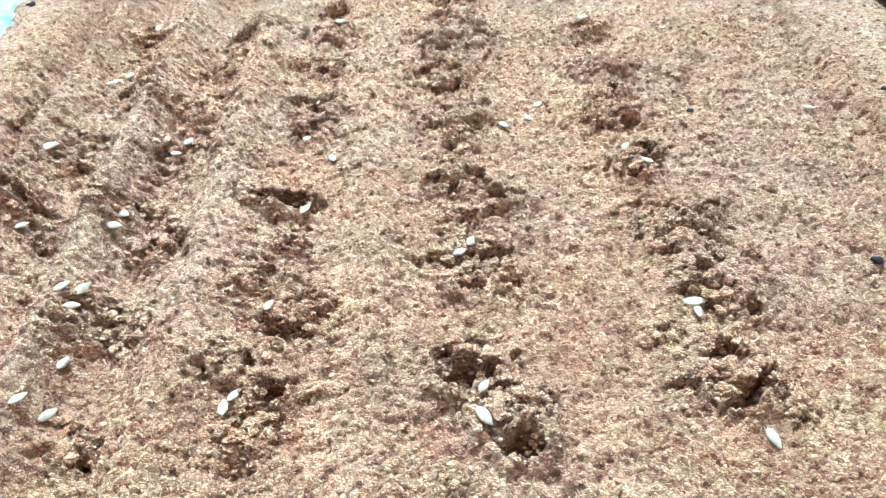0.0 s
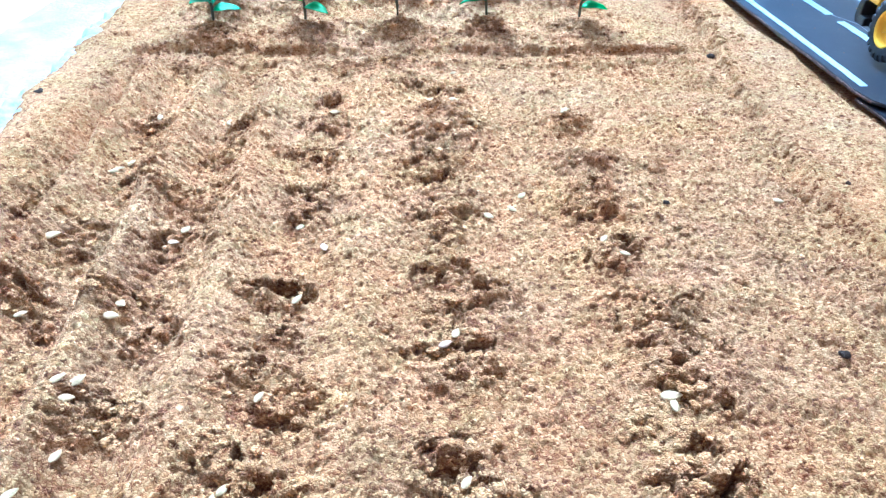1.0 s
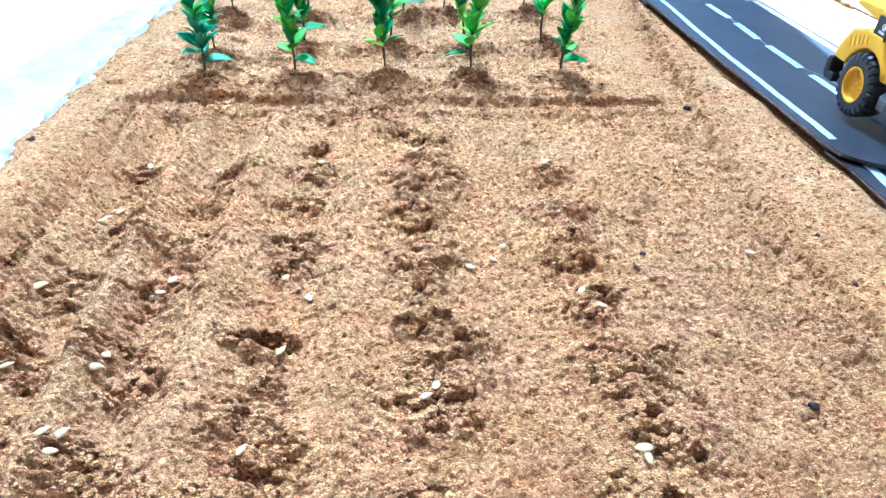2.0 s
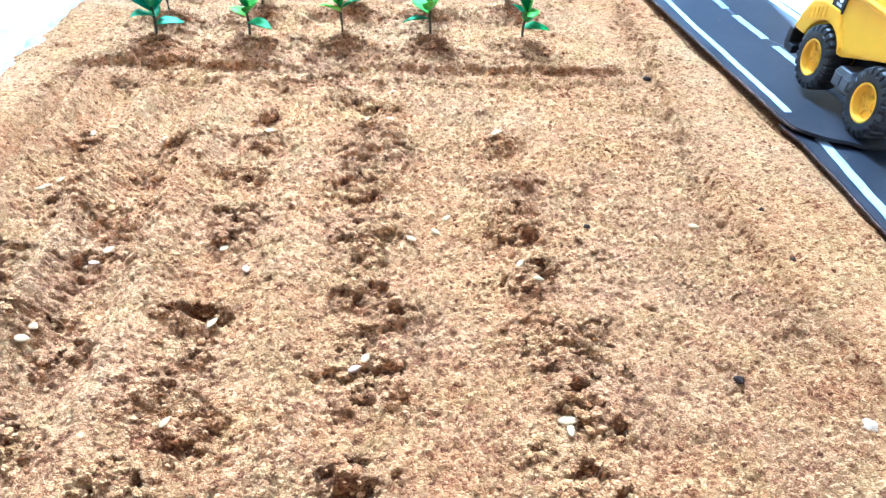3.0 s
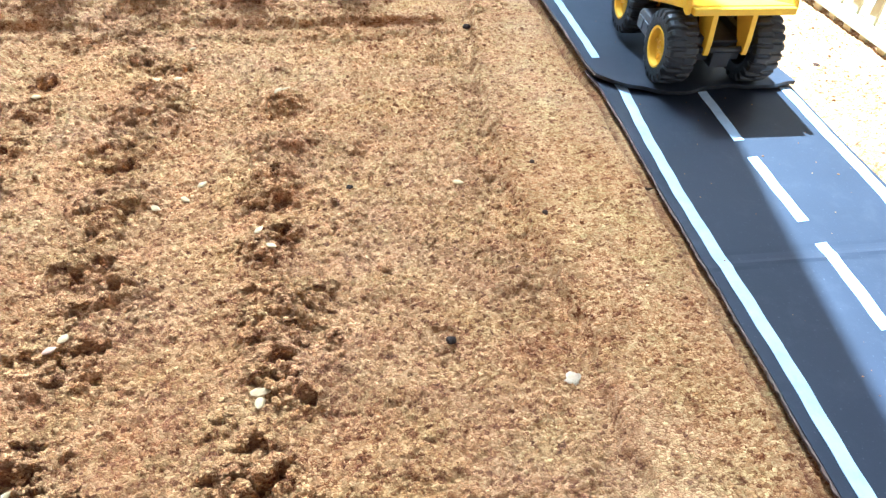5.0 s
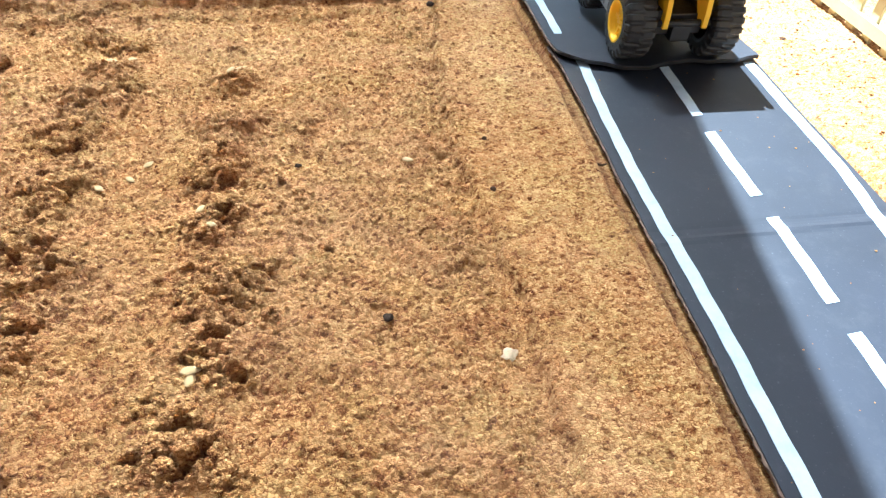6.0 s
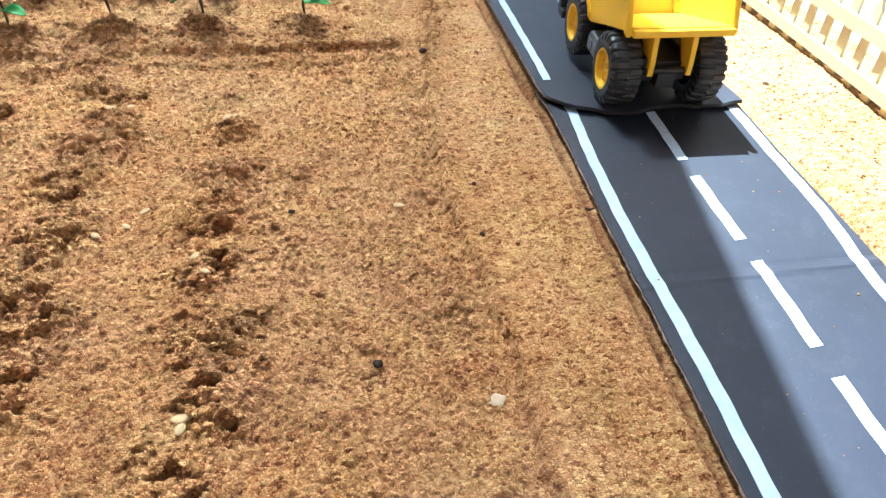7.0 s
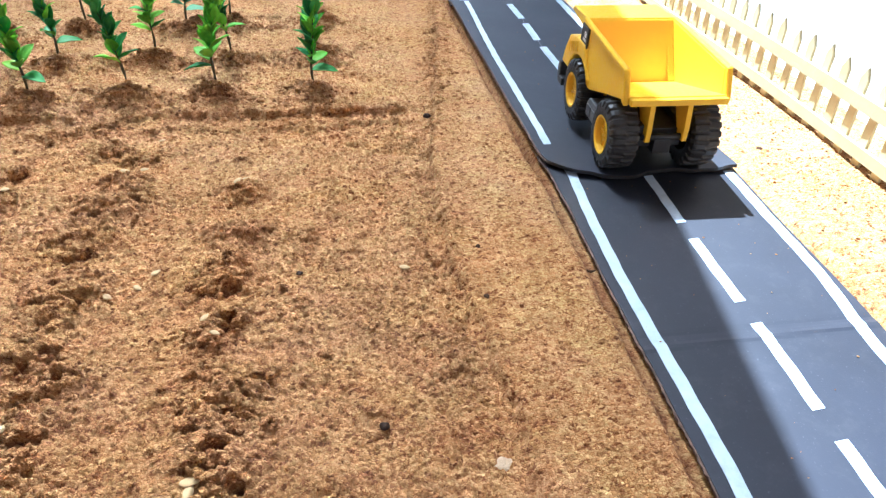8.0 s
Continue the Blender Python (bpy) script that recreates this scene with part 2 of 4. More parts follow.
def fast_mesh(name, co, polys, mat, smooth=True):
    me = bpy.data.meshes.new(name)
    k = polys.shape[1]
    me.vertices.add(len(co))
    me.vertices.foreach_set("co", co.ravel())
    me.loops.add(polys.size)
    me.loops.foreach_set("vertex_index", polys.ravel())
    me.polygons.add(len(polys))
    me.polygons.foreach_set("loop_start", np.arange(0, polys.size, k, dtype=np.int32))
    me.polygons.foreach_set("use_smooth", np.full(len(polys), smooth))
    me.materials.append(mat)
    me.update(calc_edges=True)
    return me


# ---- the lie of the sand ----
RNG = np.random.default_rng(7)
TABLE = RNG.uniform(-1, 1, 65536)


def lump(x, y, size, seed=0):
    """Smooth random heights from -1 to 1 with lumps of the given size."""
    gx, gy = np.asarray(x, float) / size + 31.7 * seed, np.asarray(y, float) / size + 17.3 * seed
    i, j = np.floor(gx).astype(np.int64), np.floor(gy).astype(np.int64)
    u, v = gx - i, gy - j
    u, v = u * u * (3 - 2 * u), v * v * (3 - 2 * v)

    def at(a, b):
        return TABLE[(a * 7919 + b * 104729 + seed * 1301 + (a * b) % 977) & 65535]

    return (at(i, j) * (1 - u) + at(i + 1, j) * u) * (1 - v) + (at(i, j + 1) * (1 - u) + at(i + 1, j + 1) * u) * v


def knobs(x, y, size, seed=0):
    """Round lumps of uneven width crowded together, 0 in the crevices to 1 on the tops."""
    gx, gy = np.asarray(x, float) / size, np.asarray(y, float) / size
    i, j = np.floor(gx).astype(np.int64), np.floor(gy).astype(np.int64)
    best = np.zeros_like(gx)
    for di in (-1, 0, 1):
        for dj in (-1, 0, 1):
            a, b = i + di, j + dj
            k = (a * 7919 + b * 104729 + seed * 2477 + (a * b) % 977) & 65535
            px = a + 0.5 + 0.48 * TABLE[k]
            py = b + 0.5 + 0.48 * TABLE[(k * 31 + 17) & 65535]
            r = 0.66 + 0.26 * TABLE[(k * 57 + 5) & 65535]
            tall = 0.72 + 0.28 * TABLE[(k * 91 + 3) & 65535]
            best = np.maximum(best, tall * np.sqrt(np.clip(1 - ((gx - px) ** 2 + (gy - py) ** 2) / (r * r), 0, 1)))
    return best


def rise(x, a, b):
    t = np.clip((np.asarray(x, float) - a) / (b - a), 0, 1)
    return t * t * (3 - 2 * t)


def fall(y):
    """The garden slopes gently down beyond the sown part."""
    return -0.048 * np.clip(np.asarray(y, float) - 0.72, 0, 2.2)


# disturbed patches where seeds were pressed in, row by row: x, y, radius
ROW_A = [(-0.355, 0.437, 0.021), (-0.316, 0.408, 0.018), (-0.324, 0.51, 0.026), (-0.326, 0.531, 0.021), (-0.311, 0.614, 0.023), (-0.321, 0.735, 0.023)]
ROW_B = [(-0.264, 0.426, 0.023), (-0.233, 0.398, 0.022), (-0.247, 0.318, 0.024), (-0.232, 0.312, 0.02), (-0.228, 0.217, 0.017), (-0.245, 0.585, 0.028), (-0.233, 0.51, 0.031), (-0.228, 0.673, 0.021), (-0.215, 0.737, 0.02)]
ROW_C = [(-0.128, 0.432, 0.021), (-0.125, 0.388, 0.011), (-0.159, 0.433, 0.01), (-0.145, 0.346, 0.021), (-0.112, 0.315, 0.024), (-0.148, 0.275, 0.019), (-0.122, 0.248, 0.018), (-0.131, 0.221, 0.017), (-0.122, 0.585, 0.025), (-0.118, 0.546, 0.021), (-0.127, 0.669, 0.024), (-0.117, 0.733, 0.026), (-0.12, 0.807, 0.014)]
ROW_D = [(0.021, 0.756, 0.026), (0.018, 0.708, 0.039), (0.009, 0.634, 0.03), (0.011, 0.55, 0.033), (0.005, 0.527, 0.026), (0.012, 0.46, 0.024), (0.043, 0.425, 0.019), (0.009, 0.416, 0.014), (0.02, 0.373, 0.027), (0.023, 0.346, 0.025), (0.006, 0.27, 0.022), (0.004, 0.25, 0.022), (0.032, 0.234, 0.025), (0.039, 0.205, 0.017), (-0.006, 0.185, 0.013)]
ROW_E = [(0.176, 0.633, 0.027), (0.169, 0.574, 0.023), (0.163, 0.544, 0.027), (0.178, 0.485, 0.016), (0.161, 0.466, 0.02), (0.181, 0.395, 0.032), (0.183, 0.369, 0.026), (0.177, 0.323, 0.017), (0.193, 0.309, 0.016), (0.139, 0.288, 0.012), (0.172, 0.259, 0.019), (0.152, 0.242, 0.018), (0.18, 0.237, 0.021), (0.202, 0.22, 0.01), (0.17, 0.72, 0.02)]
ROW_F = [(0.248, 0.63, 0.012), (0.246, 0.513, 0.008), (0.321, 0.463, 0.012), (0.267, 0.427, 0.009), (0.224, 0.356, 0.007)]
GROOVE = [(-0.42, 0.585, 0.012), (-0.414, 0.615, 0.013), (-0.406, 0.645, 0.012), (-0.398, 0.675, 0.013), (-0.39, 0.705, 0.012), (-0.382, 0.735, 0.012)]
CRUMBLED = [(-0.1, 0.905, 0.016), (-0.02, 0.86, 0.025), (0.03, 0.83, 0.024), (-0.055, 0.925, 0.022), (-0.34, 0.905, 0.012)]
PATCHES = GROOVE + CRUMBLED + ROW_A + ROW_B + ROW_C + ROW_D + ROW_E + ROW_F
# open holes: x, y, radius, depth
HOLES = [(-0.128, 0.434, 0.013, 0.02), (-0.125, 0.388, 0.007, 0.01), (-0.118, 0.25, 0.01, 0.014), (0.043, 0.425, 0.009, 0.014), (0.004, 0.252, 0.013, 0.016), (0.039, 0.205, 0.012, 0.015),
         (0.18, 0.486, 0.009, 0.018), (0.185, 0.336, 0.01, 0.017), (0.207, 0.296, 0.006, 0.012), (0.172, 0.259, 0.009, 0.012), (0.169, 0.576, 0.007, 0.01), (0.228, 0.528, 0.005, 0.01),
         (0.224, 0.356, 0.004, 0.008), (-0.12, 0.807, 0.006, 0.01), (0.162, 0.81, 0.006, 0.01)]
# planted mounds, row by row: x, y
MOUNDS = [(-0.315, 1.029), (-0.177, 1.032), (-0.037, 1.047), (0.101, 1.034), (0.252, 1.05),
          (-0.33, 1.16), (-0.18, 1.19), (-0.028, 1.222), (0.103, 1.205), (0.248, 1.222),
          (-0.345, 1.395), (-0.196, 1.405), (-0.003, 1.4), (0.08, 1.42), (0.25, 1.445)]


def strip_edge(x, y):
    """How far x, y lies beyond the crumbled border of the strip beside the road."""
    return x - 0.412 - 0.02 * rise(-y, -0.52, -0.36) - 0.006 * lump(y, y * 0, 0.12, 6) - 0.005 * lump(x, y, 0.03, 7) - 0.004 * lump(x, y, 0.011, 49) - 0.13 * np.clip(y - 0.74, 0, 1)


def height(x, y):
    """The height of the sand at x, y."""
    x, y = np.asarray(x, float), np.asarray(y, float)
    z = fall(y) + 0.004 * lump(x, y, 0.16, 1) + 0.0022 * lump(x, y, 0.05, 2)
    # long furrows between the sown rows, deep on one side and flattening out
    fade = 1 - rise(x, -0.3, 0.2)
    sown = 1 - rise(y, 0.86, 0.95)
    wob = x + 0.004 * lump(y, y * 0, 0.25, 3)
    furrow = np.zeros_like(x)
    for c, w, d in ((-0.405, 0.02, 0.012), (-0.315, 0.03, 0.005), (-0.24, 0.03, 0.007), (-0.12, 0.04, 0.006), (0.012, 0.04, 0.004), (0.172, 0.04, 0.003)):
        furrow -= d * np.exp(-((wob - c) / w) ** 2)
    for c, w, d in ((-0.365, 0.018, 0.008), (-0.283, 0.018, 0.008), (-0.185, 0.02, 0.007), (-0.06, 0.018, 0.004)):
        furrow += d * np.exp(-((wob - c) / w) ** 2)
    z = z + furrow * (0.7 + 2.1 * fade) * sown
    # trodden, rougher top of the bed
    bed = (1 - rise(x, 0.395, 0.43)) * rise(x, -0.5, -0.44)
    wx, wy = x + 0.003 * lump(x, y, 0.008, 8), y + 0.003 * lump(x, y, 0.008, 9)
    big, small = knobs(wx * 0.55, wy, 0.0098, 1), knobs(wx * 0.8, wy, 0.0054, 2)
    clod = 0.5 * rise(big, 0.02, 0.42) + 0.25 * big + 0.2 * rise(small, 0.02, 0.45) + 0.12 * small
    # shallow trench and bank that close the sown part
    line = y - 0.957 - 0.014 * lump(x, x * 0, 0.15, 4) - 0.006 * lump(x, x * 0, 0.045, 37) - 0.005 * lump(x, y, 0.022, 5) - 0.005 * lump(x, y, 0.009, 38)
    across = rise(x, -0.46, -0.40) * (1 - rise(x, 0.36, 0.43)) * (0.74 - 0.14 * rise(-x, 0.0, 0.15) + 0.18 * lump(x, x * 0, 0.09, 34)) * (1 - 0.6 * np.exp(-((x + 0.03) / 0.05) ** 2))
    z = z + across * (0.0115 * rise(line, -0.004, 0.002) * (1 - 0.6 * rise(line, 0.01, 0.07)) - 0.005 * np.exp(-((line + 0.009) / 0.006) ** 2) + 0.0065 * np.exp(-((line + 0.042 - 0.006 * lump(x, y, 0.02, 43)) / 0.006) ** 2) - 0.0035 * np.exp(-((line + 0.054) / 0.008) ** 2))
    z = z + across * 0.006 * (clod - 0.4) * (np.exp(-((line - 0.004) / 0.011) ** 2) + 0.7 * np.exp(-((line + 0.042) / 0.01) ** 2))
    # smooth strip beside the road lies a little higher
    edge = strip_edge(x, y)
    z = z + 0.011 * rise(edge, -0.006, 0.004) - 0.003 * np.exp(-((edge + 0.012) / 0.014) ** 2)
    rough = np.zeros_like(x)
    ragged = 1 + 0.55 * lump(x, y, 0.013, 10) + 0.3 * lump(x, y, 0.006, 44)
    for px, py, r in PATCHES:
        d2 = (((x - px) / 1.1) ** 2 + ((y - py) / 0.85) ** 2) / (r * r) * ragged
        rough = np.maximum(rough, min(1.0, r / 0.018) * np.exp(-d2 * d2 * 0.6))
    heap = np.zeros_like(x)
    for px, py, r in ROW_A + ROW_B + ROW_C + ROW_D + ROW_E:
        heap = np.maximum(heap, min(1.0, r / 0.022) * np.exp(-(((x - px) / 1.3) ** 2 + (y - py) ** 2) / (r * r) * 0.8))
    z = z + 0.011 * heap
    pits = rough * rise(lump(x * 0.55, y, 0.0078, 8) + 0.3 * lump(x, y, 0.0045, 9), 0.38, 0.52)
    z = z + rough * (0.0105 * (clod - 0.3) + 0.0025 * lump(x, y, 0.02, 36)) - 0.013 * pits
    for px, py, r, d in HOLES:
        q = np.hypot(x - px + 0.003 * lump(x, y, 0.01, 11), (y - py) * 1.15) / r
        z = z - 1.4 * d * (1 - rise(q, 0.5, 1.1)) + 0.004 * np.exp(-((q - 1.5) / 0.35) ** 2)
    for k, (px, py) in enumerate(MOUNDS):
        q = np.hypot((x - px - 0.006 * math.sin(k * 4.1)) / (1.45 + 0.2 * math.sin(k * 1.7)), (y - py + 0.024) / 0.95) / (0.031 + 0.003 * math.sin(k * 2.3)) * (1 + 0.18 * lump(x, y, 0.018, 48))
        m = 1 / (1 + q ** 4.0)
        z = z + m * (0.011 + 0.014 * clod + 0.006 * lump(x, y, 0.02, 12)) + np.exp(-((q - 1.6) / 0.4) ** 2) * (0.005 * clod - 0.003)
    planted = rise(y, 0.95, 1.0) * (1 - rise(x, 0.3, 0.42))
    z = z + planted * 0.006 * clod * rise(lump(x, y, 0.035, 13), 0.15, 0.6)
    # crumbs along the border of bed and strip
    z = z + (0.003 + 0.007 * rise(y, 0.85, 1.0)) * clod * np.exp(-((x - 0.40 - 0.13 * np.clip(y - 0.68, 0, 1)) / 0.022) ** 2) * rise(y, 0.3, 0.4)
    # grain everywhere, coarser crumbs here and there on the bed
    some = rise(lump(x, y, 0.03, 41), 0.0, 0.6)
    z = z + (0.0014 + 0.0019 * bed) * knobs(x, y, 0.0046, 3) + bed * ((0.001 + 0.0038 * some) * (clod - 0.3) + 0.0016 * lump(x, y, 0.0085, 42)) + 0.0012 * lump(x, y, 0.003, 14) + 0.003 * bed * sown * lump(x, y, 0.021, 35)
    # a thin line drawn in the sand
    z = z - 0.004 * np.exp(-((x + 0.072 + 0.04 * (y - 0.8) - 0.003 * lump(y, y * 0, 0.05, 47)) / 0.003) ** 2) * rise(y, 0.55, 0.6) * (1 - rise(y, 0.88, 0.9))
    # firm and level under the road, with a narrow gap along the strip
    z = z - (0.015 + 0.012 * rise(y, 0.7, 0.8)) * np.exp(-((x - 0.5545 + 0.002 * lump(y, y * 0, 0.05, 55)) / (0.0085 + 0.003 * rise(y, 0.7, 0.8))) ** 2)
    mat = rise(x, 0.544, 0.562) * (1 - rise(x, 0.805, 0.83))
    z = z * (1 - mat) + mat * (np.minimum(z, fall(y) - 0.002) - 0.004)
    # runs out at both sides
    z = z - 0.05 * rise(-x - 0.492 - 0.015 * lump(y, y * 0, 0.1, 15) - 0.008 * lump(x, y, 0.028, 45) - 0.005 * lump(x, y, 0.011, 46), 0.0, 0.1)
    z = z - 0.05 * rise(x - 1.085 - 0.038 * (y - 0.72) + 0.004 * lump(y, y * 0, 0.1, 16), 0.0, 0.035)
    return z


def damp_and_shade(x, y):
    """Damp sand, freshly dug up or heaped, and shade painted into holes, crevices, gap, border and near bed."""
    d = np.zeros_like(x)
    for px, py, r in PATCHES:
        d = np.maximum(d, 0.04 * np.exp(-(((x - px) ** 2 + (y - py) ** 2) / (r * r)) ** 2 * 0.5))
    for px, py in MOUNDS:
        d = np.maximum(d, 0.42 * np.exp(-((((x - px) / 1.4) ** 2 + (y - py + 0.026) ** 2) / 0.03 ** 2) ** 2))
    # shade inside the open holes, put into the colour
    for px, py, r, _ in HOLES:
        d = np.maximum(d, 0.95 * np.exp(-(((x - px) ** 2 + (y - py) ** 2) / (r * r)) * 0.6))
    # near bed coloured darker where less light falls
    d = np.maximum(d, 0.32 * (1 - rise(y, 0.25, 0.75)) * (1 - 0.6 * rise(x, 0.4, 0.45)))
    # shaded side of the strip's border, painted in
    border = np.exp(-((strip_edge(x, y) + 0.012) / 0.014) ** 2) * rise(lump(x, y, 0.03, 50) + 0.5 * lump(x, y, 0.011, 54), -0.3, 0.6) * rise(y, 0.28, 0.4)
    d = np.maximum(d, 0.26 * border)
    # shade in the gap along the road, put into the colour
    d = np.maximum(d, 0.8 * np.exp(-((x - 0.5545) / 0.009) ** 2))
    bank = np.exp(-((y - 0.948) / 0.016) ** 2) * rise(x, -0.46, -0.4) * (1 - rise(x, 0.38, 0.43))
    # dark spots painted as shaded crevices in the disturbed patches
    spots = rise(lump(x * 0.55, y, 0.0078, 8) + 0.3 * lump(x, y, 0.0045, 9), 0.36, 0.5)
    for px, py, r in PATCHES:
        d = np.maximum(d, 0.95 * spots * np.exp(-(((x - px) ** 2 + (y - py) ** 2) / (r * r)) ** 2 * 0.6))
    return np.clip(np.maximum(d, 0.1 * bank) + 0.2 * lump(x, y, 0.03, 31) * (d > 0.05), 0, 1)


def dryness(x, y):
    """Pale dry crust: crests between the sown rows, the strips beside the road; sown bed paler towards its far end."""
    wob = x + 0.006 * lump(x, y, 0.2, 3)
    d = 0.55 * np.exp(-((wob + 0.283) / 0.02) ** 2) + 0.4 * np.exp(-((wob + 0.185) / 0.026) ** 2) + 0.4 * np.exp(-((wob + 0.37) / 0.02) ** 2) + 0.25 * np.exp(-((wob + 0.06) / 0.025) ** 2)
    d = d * (1 - rise(y, 0.8, 0.92))
    d = d + (0.45 + 0.55 * rise(y, 0.4, 0.65)) * rise(x - 0.13 * np.clip(y - 0.68, 0, 1), 0.42, 0.47) + 0.25 * rise(y, 0.6, 0.85) * (1 - rise(x, 0.4, 0.44)) + 0.55 * rise(y, 0.96, 1.02) * (1 - rise(x, 0.4, 0.44))
    d = d + 0.9 * np.exp(-(((x + 0.036) / 0.013) ** 2 + ((y - 0.305) / 0.018) ** 2))
    return np.clip(d * (0.75 + 0.6 * lump(x, y, 0.05, 33)), 0, 1)


def top(x, y):
    return float(height(np.array([x]), np.array([y]))[0])


# ---- ground and bed ----
def spaced(*runs):
    """Grid lines: runs of (from, to, step)."""
    return np.unique(np.round(np.concatenate([np.arange(a, b + 1e-9, s) for a, b, s in runs]), 5))


far = [-60, -25, -10, -4, -2, -1.2]
gx = np.array(far + list(np.arange(-0.9, 1.81, 0.03)) + [2.4, 4, 8, 20, 60])
gy = np.array(far + list(np.arange(-0.9, 2.71, 0.03)) + [3.4, 5, 9, 20, 60])
mx, my = np.meshgrid(gx, gy)
ground = new("ground", grid_mesh("ground", gx, gy, fall(my) - 0.034 + 0.006 * lump(mx, my, 0.09, 21) + 0.006 * lump(mx, my, 0.045, 22) * rise(mx, 0.9, 1.1), MAT_PALE))
tagged(ground, "pale whitish dusty ground round the sand bed", "ground", kind="structure")

sx = spaced((-0.64, -0.52, 0.005), (-0.52, -0.44, 0.0025), (-0.44, 0.44, 0.0012), (0.442, 0.575, 0.002), (0.58, 1.2, 0.005))
sy = spaced((-0.48, 0.12, 0.02), (0.12, 0.75, 0.0012), (0.752, 1.0, 0.0016), (1.002, 1.5, 0.0026), (1.503, 1.68, 0.0034), (1.7, 2.4, 0.03))
mx, my = np.meshgrid(sx, sy)
bed = new("sand_bed", grid_mesh("sand_bed", sx, sy, height(mx, my), MAT_SAND))
spread = bed.data.attributes.new("damp_shade", "FLOAT", "POINT")
spread.data.foreach_set("value", damp_and_shade(mx, my).ravel().astype(np.float32))
bed.data.attributes.new("dry", "FLOAT", "POINT").data.foreach_set("value", dryness(mx, my).ravel().astype(np.float32))
tagged(bed, "coarse brown sand bed with shallow sown furrows and a low bank", "sand", kind="structure")


# low blue-grey ridge between the sand and the pale ground
ex, ey = spaced((-0.575, -0.465, 0.0035)), spaced((0.3, 1.75, 0.0035))
mx, my = np.meshgrid(ex, ey)
across = np.abs(mx + 0.525 + 0.012 * lump(my, my * 0, 0.09, 51) + 0.008 * lump(mx, my, 0.025, 52))
border = new("edging", grid_mesh("edging", ex, ey, fall(my) - 0.036 + 0.024 * (1 - rise(across, 0.01, 0.03)) + 0.004 * lump(mx, my, 0.012, 53) * (1 - rise(across, 0.02, 0.03)) - 0.02 * rise(across, 0.03, 0.04), MAT_GREY_BORDER))
tagged(border, "low crumbled blue-grey strip along the side of the sand bed", "edging", kind="structure")


def pebble_shape(level):
    bm = bmesh.new()
    bmesh.ops.create_icosphere(bm, subdivisions=level, radius=1.0)
    bm.verts.index_update()
    co = np.array([v.co[:] for v in bm.verts])
    tri = np.array([[v.index for v in f.verts] for f in bm.faces])
    bm.free()
    return co, tri


def scatter(name, count, where, sizes, mat, label, seed, level=1, sink=0.15):
    """Many small uneven crumbs lying on the sand, in one mesh."""
    rng = np.random.default_rng(seed)
    x, y = where(rng, count)
    n = len(x)
    s = rng.uniform(*sizes, n) * (0.55 + 0.8 * rng.random(n) ** 2)
    unit, faces = pebble_shape(level)
    k = len(unit)
    # each crumb is pulled and dented along a few directions of its own
    shape = np.repeat(unit[None], n, 0)
    for _ in range(5):
        d = rng.normal(size=(n, 1, 3))
        d /= np.linalg.norm(d, axis=-1, keepdims=True)
        f = (unit[None] * d).sum(-1, keepdims=True)
        shape = shape * (1 + rng.uniform(-0.22, 0.26, (n, 1, 1)) * np.clip(f, 0, 1) ** 2)
    shape = shape * np.array((1.2, 0.9, 0.8)) + rng.uniform(-0.2, 0.2, (n, k, 3))
    a = rng.normal(0, 0.6, (n, 1))
    rx = shape[..., 0] * np.cos(a) - shape[..., 1] * np.sin(a)
    ry = shape[..., 0] * np.sin(a) + shape[..., 1] * np.cos(a)
    co = np.stack([rx, ry, shape[..., 2] * 0.8], -1) * (s[:, None, None] / 2)
    co += np.stack([x, y, height(x, y) + s * sink], -1)[:, None, :]
    polys = (faces[None] + k * np.arange(n)[:, None, None]).reshape(-1, 3).astype(np.int32)
    me = fast_mesh(name, co.reshape(-1, 3).astype(np.float32), polys, mat, False)
    me.attributes.new("damp_shade", "FLOAT", "POINT").data.foreach_set("value", np.repeat(0.2 * rng.uniform(0, 1, n) ** 2, k).astype(np.float32))
    return tagged(new(name, me), label, "sand", kind="stuff")


def near_rows(rng, n):
    spots = np.array(PATCHES)
    k = rng.integers(0, len(spots), n)
    return spots[k, 0] + rng.normal(0, 0.6, n) * spots[k, 2], spots[k, 1] + rng.normal(0, 0.6, n) * spots[k, 2]


def near_mounds(rng, n):
    spots = np.array(MOUNDS)
    k = rng.integers(0, len(spots), n)
    return spots[k, 0] + rng.normal(0, 0.03, n), spots[k, 1] - 0.024 + rng.normal(0, 0.017, n)


def over_bed(rng, n):
    return rng.uniform(-0.46, 0.55, n), 0.14 + 0.8 * rng.random(n) ** 1.3


def along_bank(rng, n):
    a = rng.random(n) < 0.6
    x = np.where(a, rng.uniform(-0.44, 0.4, n), 0.415 + rng.normal(0, 0.024, n))
    y = np.where(a, 0.93 + rng.normal(0, 0.03, n), rng.uniform(0.86, 1.6, n))
    return x + np.where(a, 0, 0.13 * np.clip(y - 0.68, 0, 1)), y


def by_fence(rng, n):
    return rng.uniform(0.84, 1.02, n), rng.uniform(0.35, 1.6, n)


scatter("clods_in_rows", 2600, near_rows, (0.0034, 0.0075), MAT_CRUMB, "loose damp sand clods round the pressed-in seeds", 1, 2, 0.02)
scatter("crumbs_in_rows", 2600, near_rows, (0.0022, 0.004), MAT_CRUMB, "small sand crumbs round the pressed-in seeds", 6)
scatter("clods_on_mounds", 2200, near_mounds, (0.004, 0.0095), MAT_CRUMB, "loose sand clods on the planted mounds", 2, 2, 0.05)
scatter("sand_grains", 9000, over_bed, (0.0017, 0.0042), MAT_CRUMB, "coarse brown sand grains", 3)
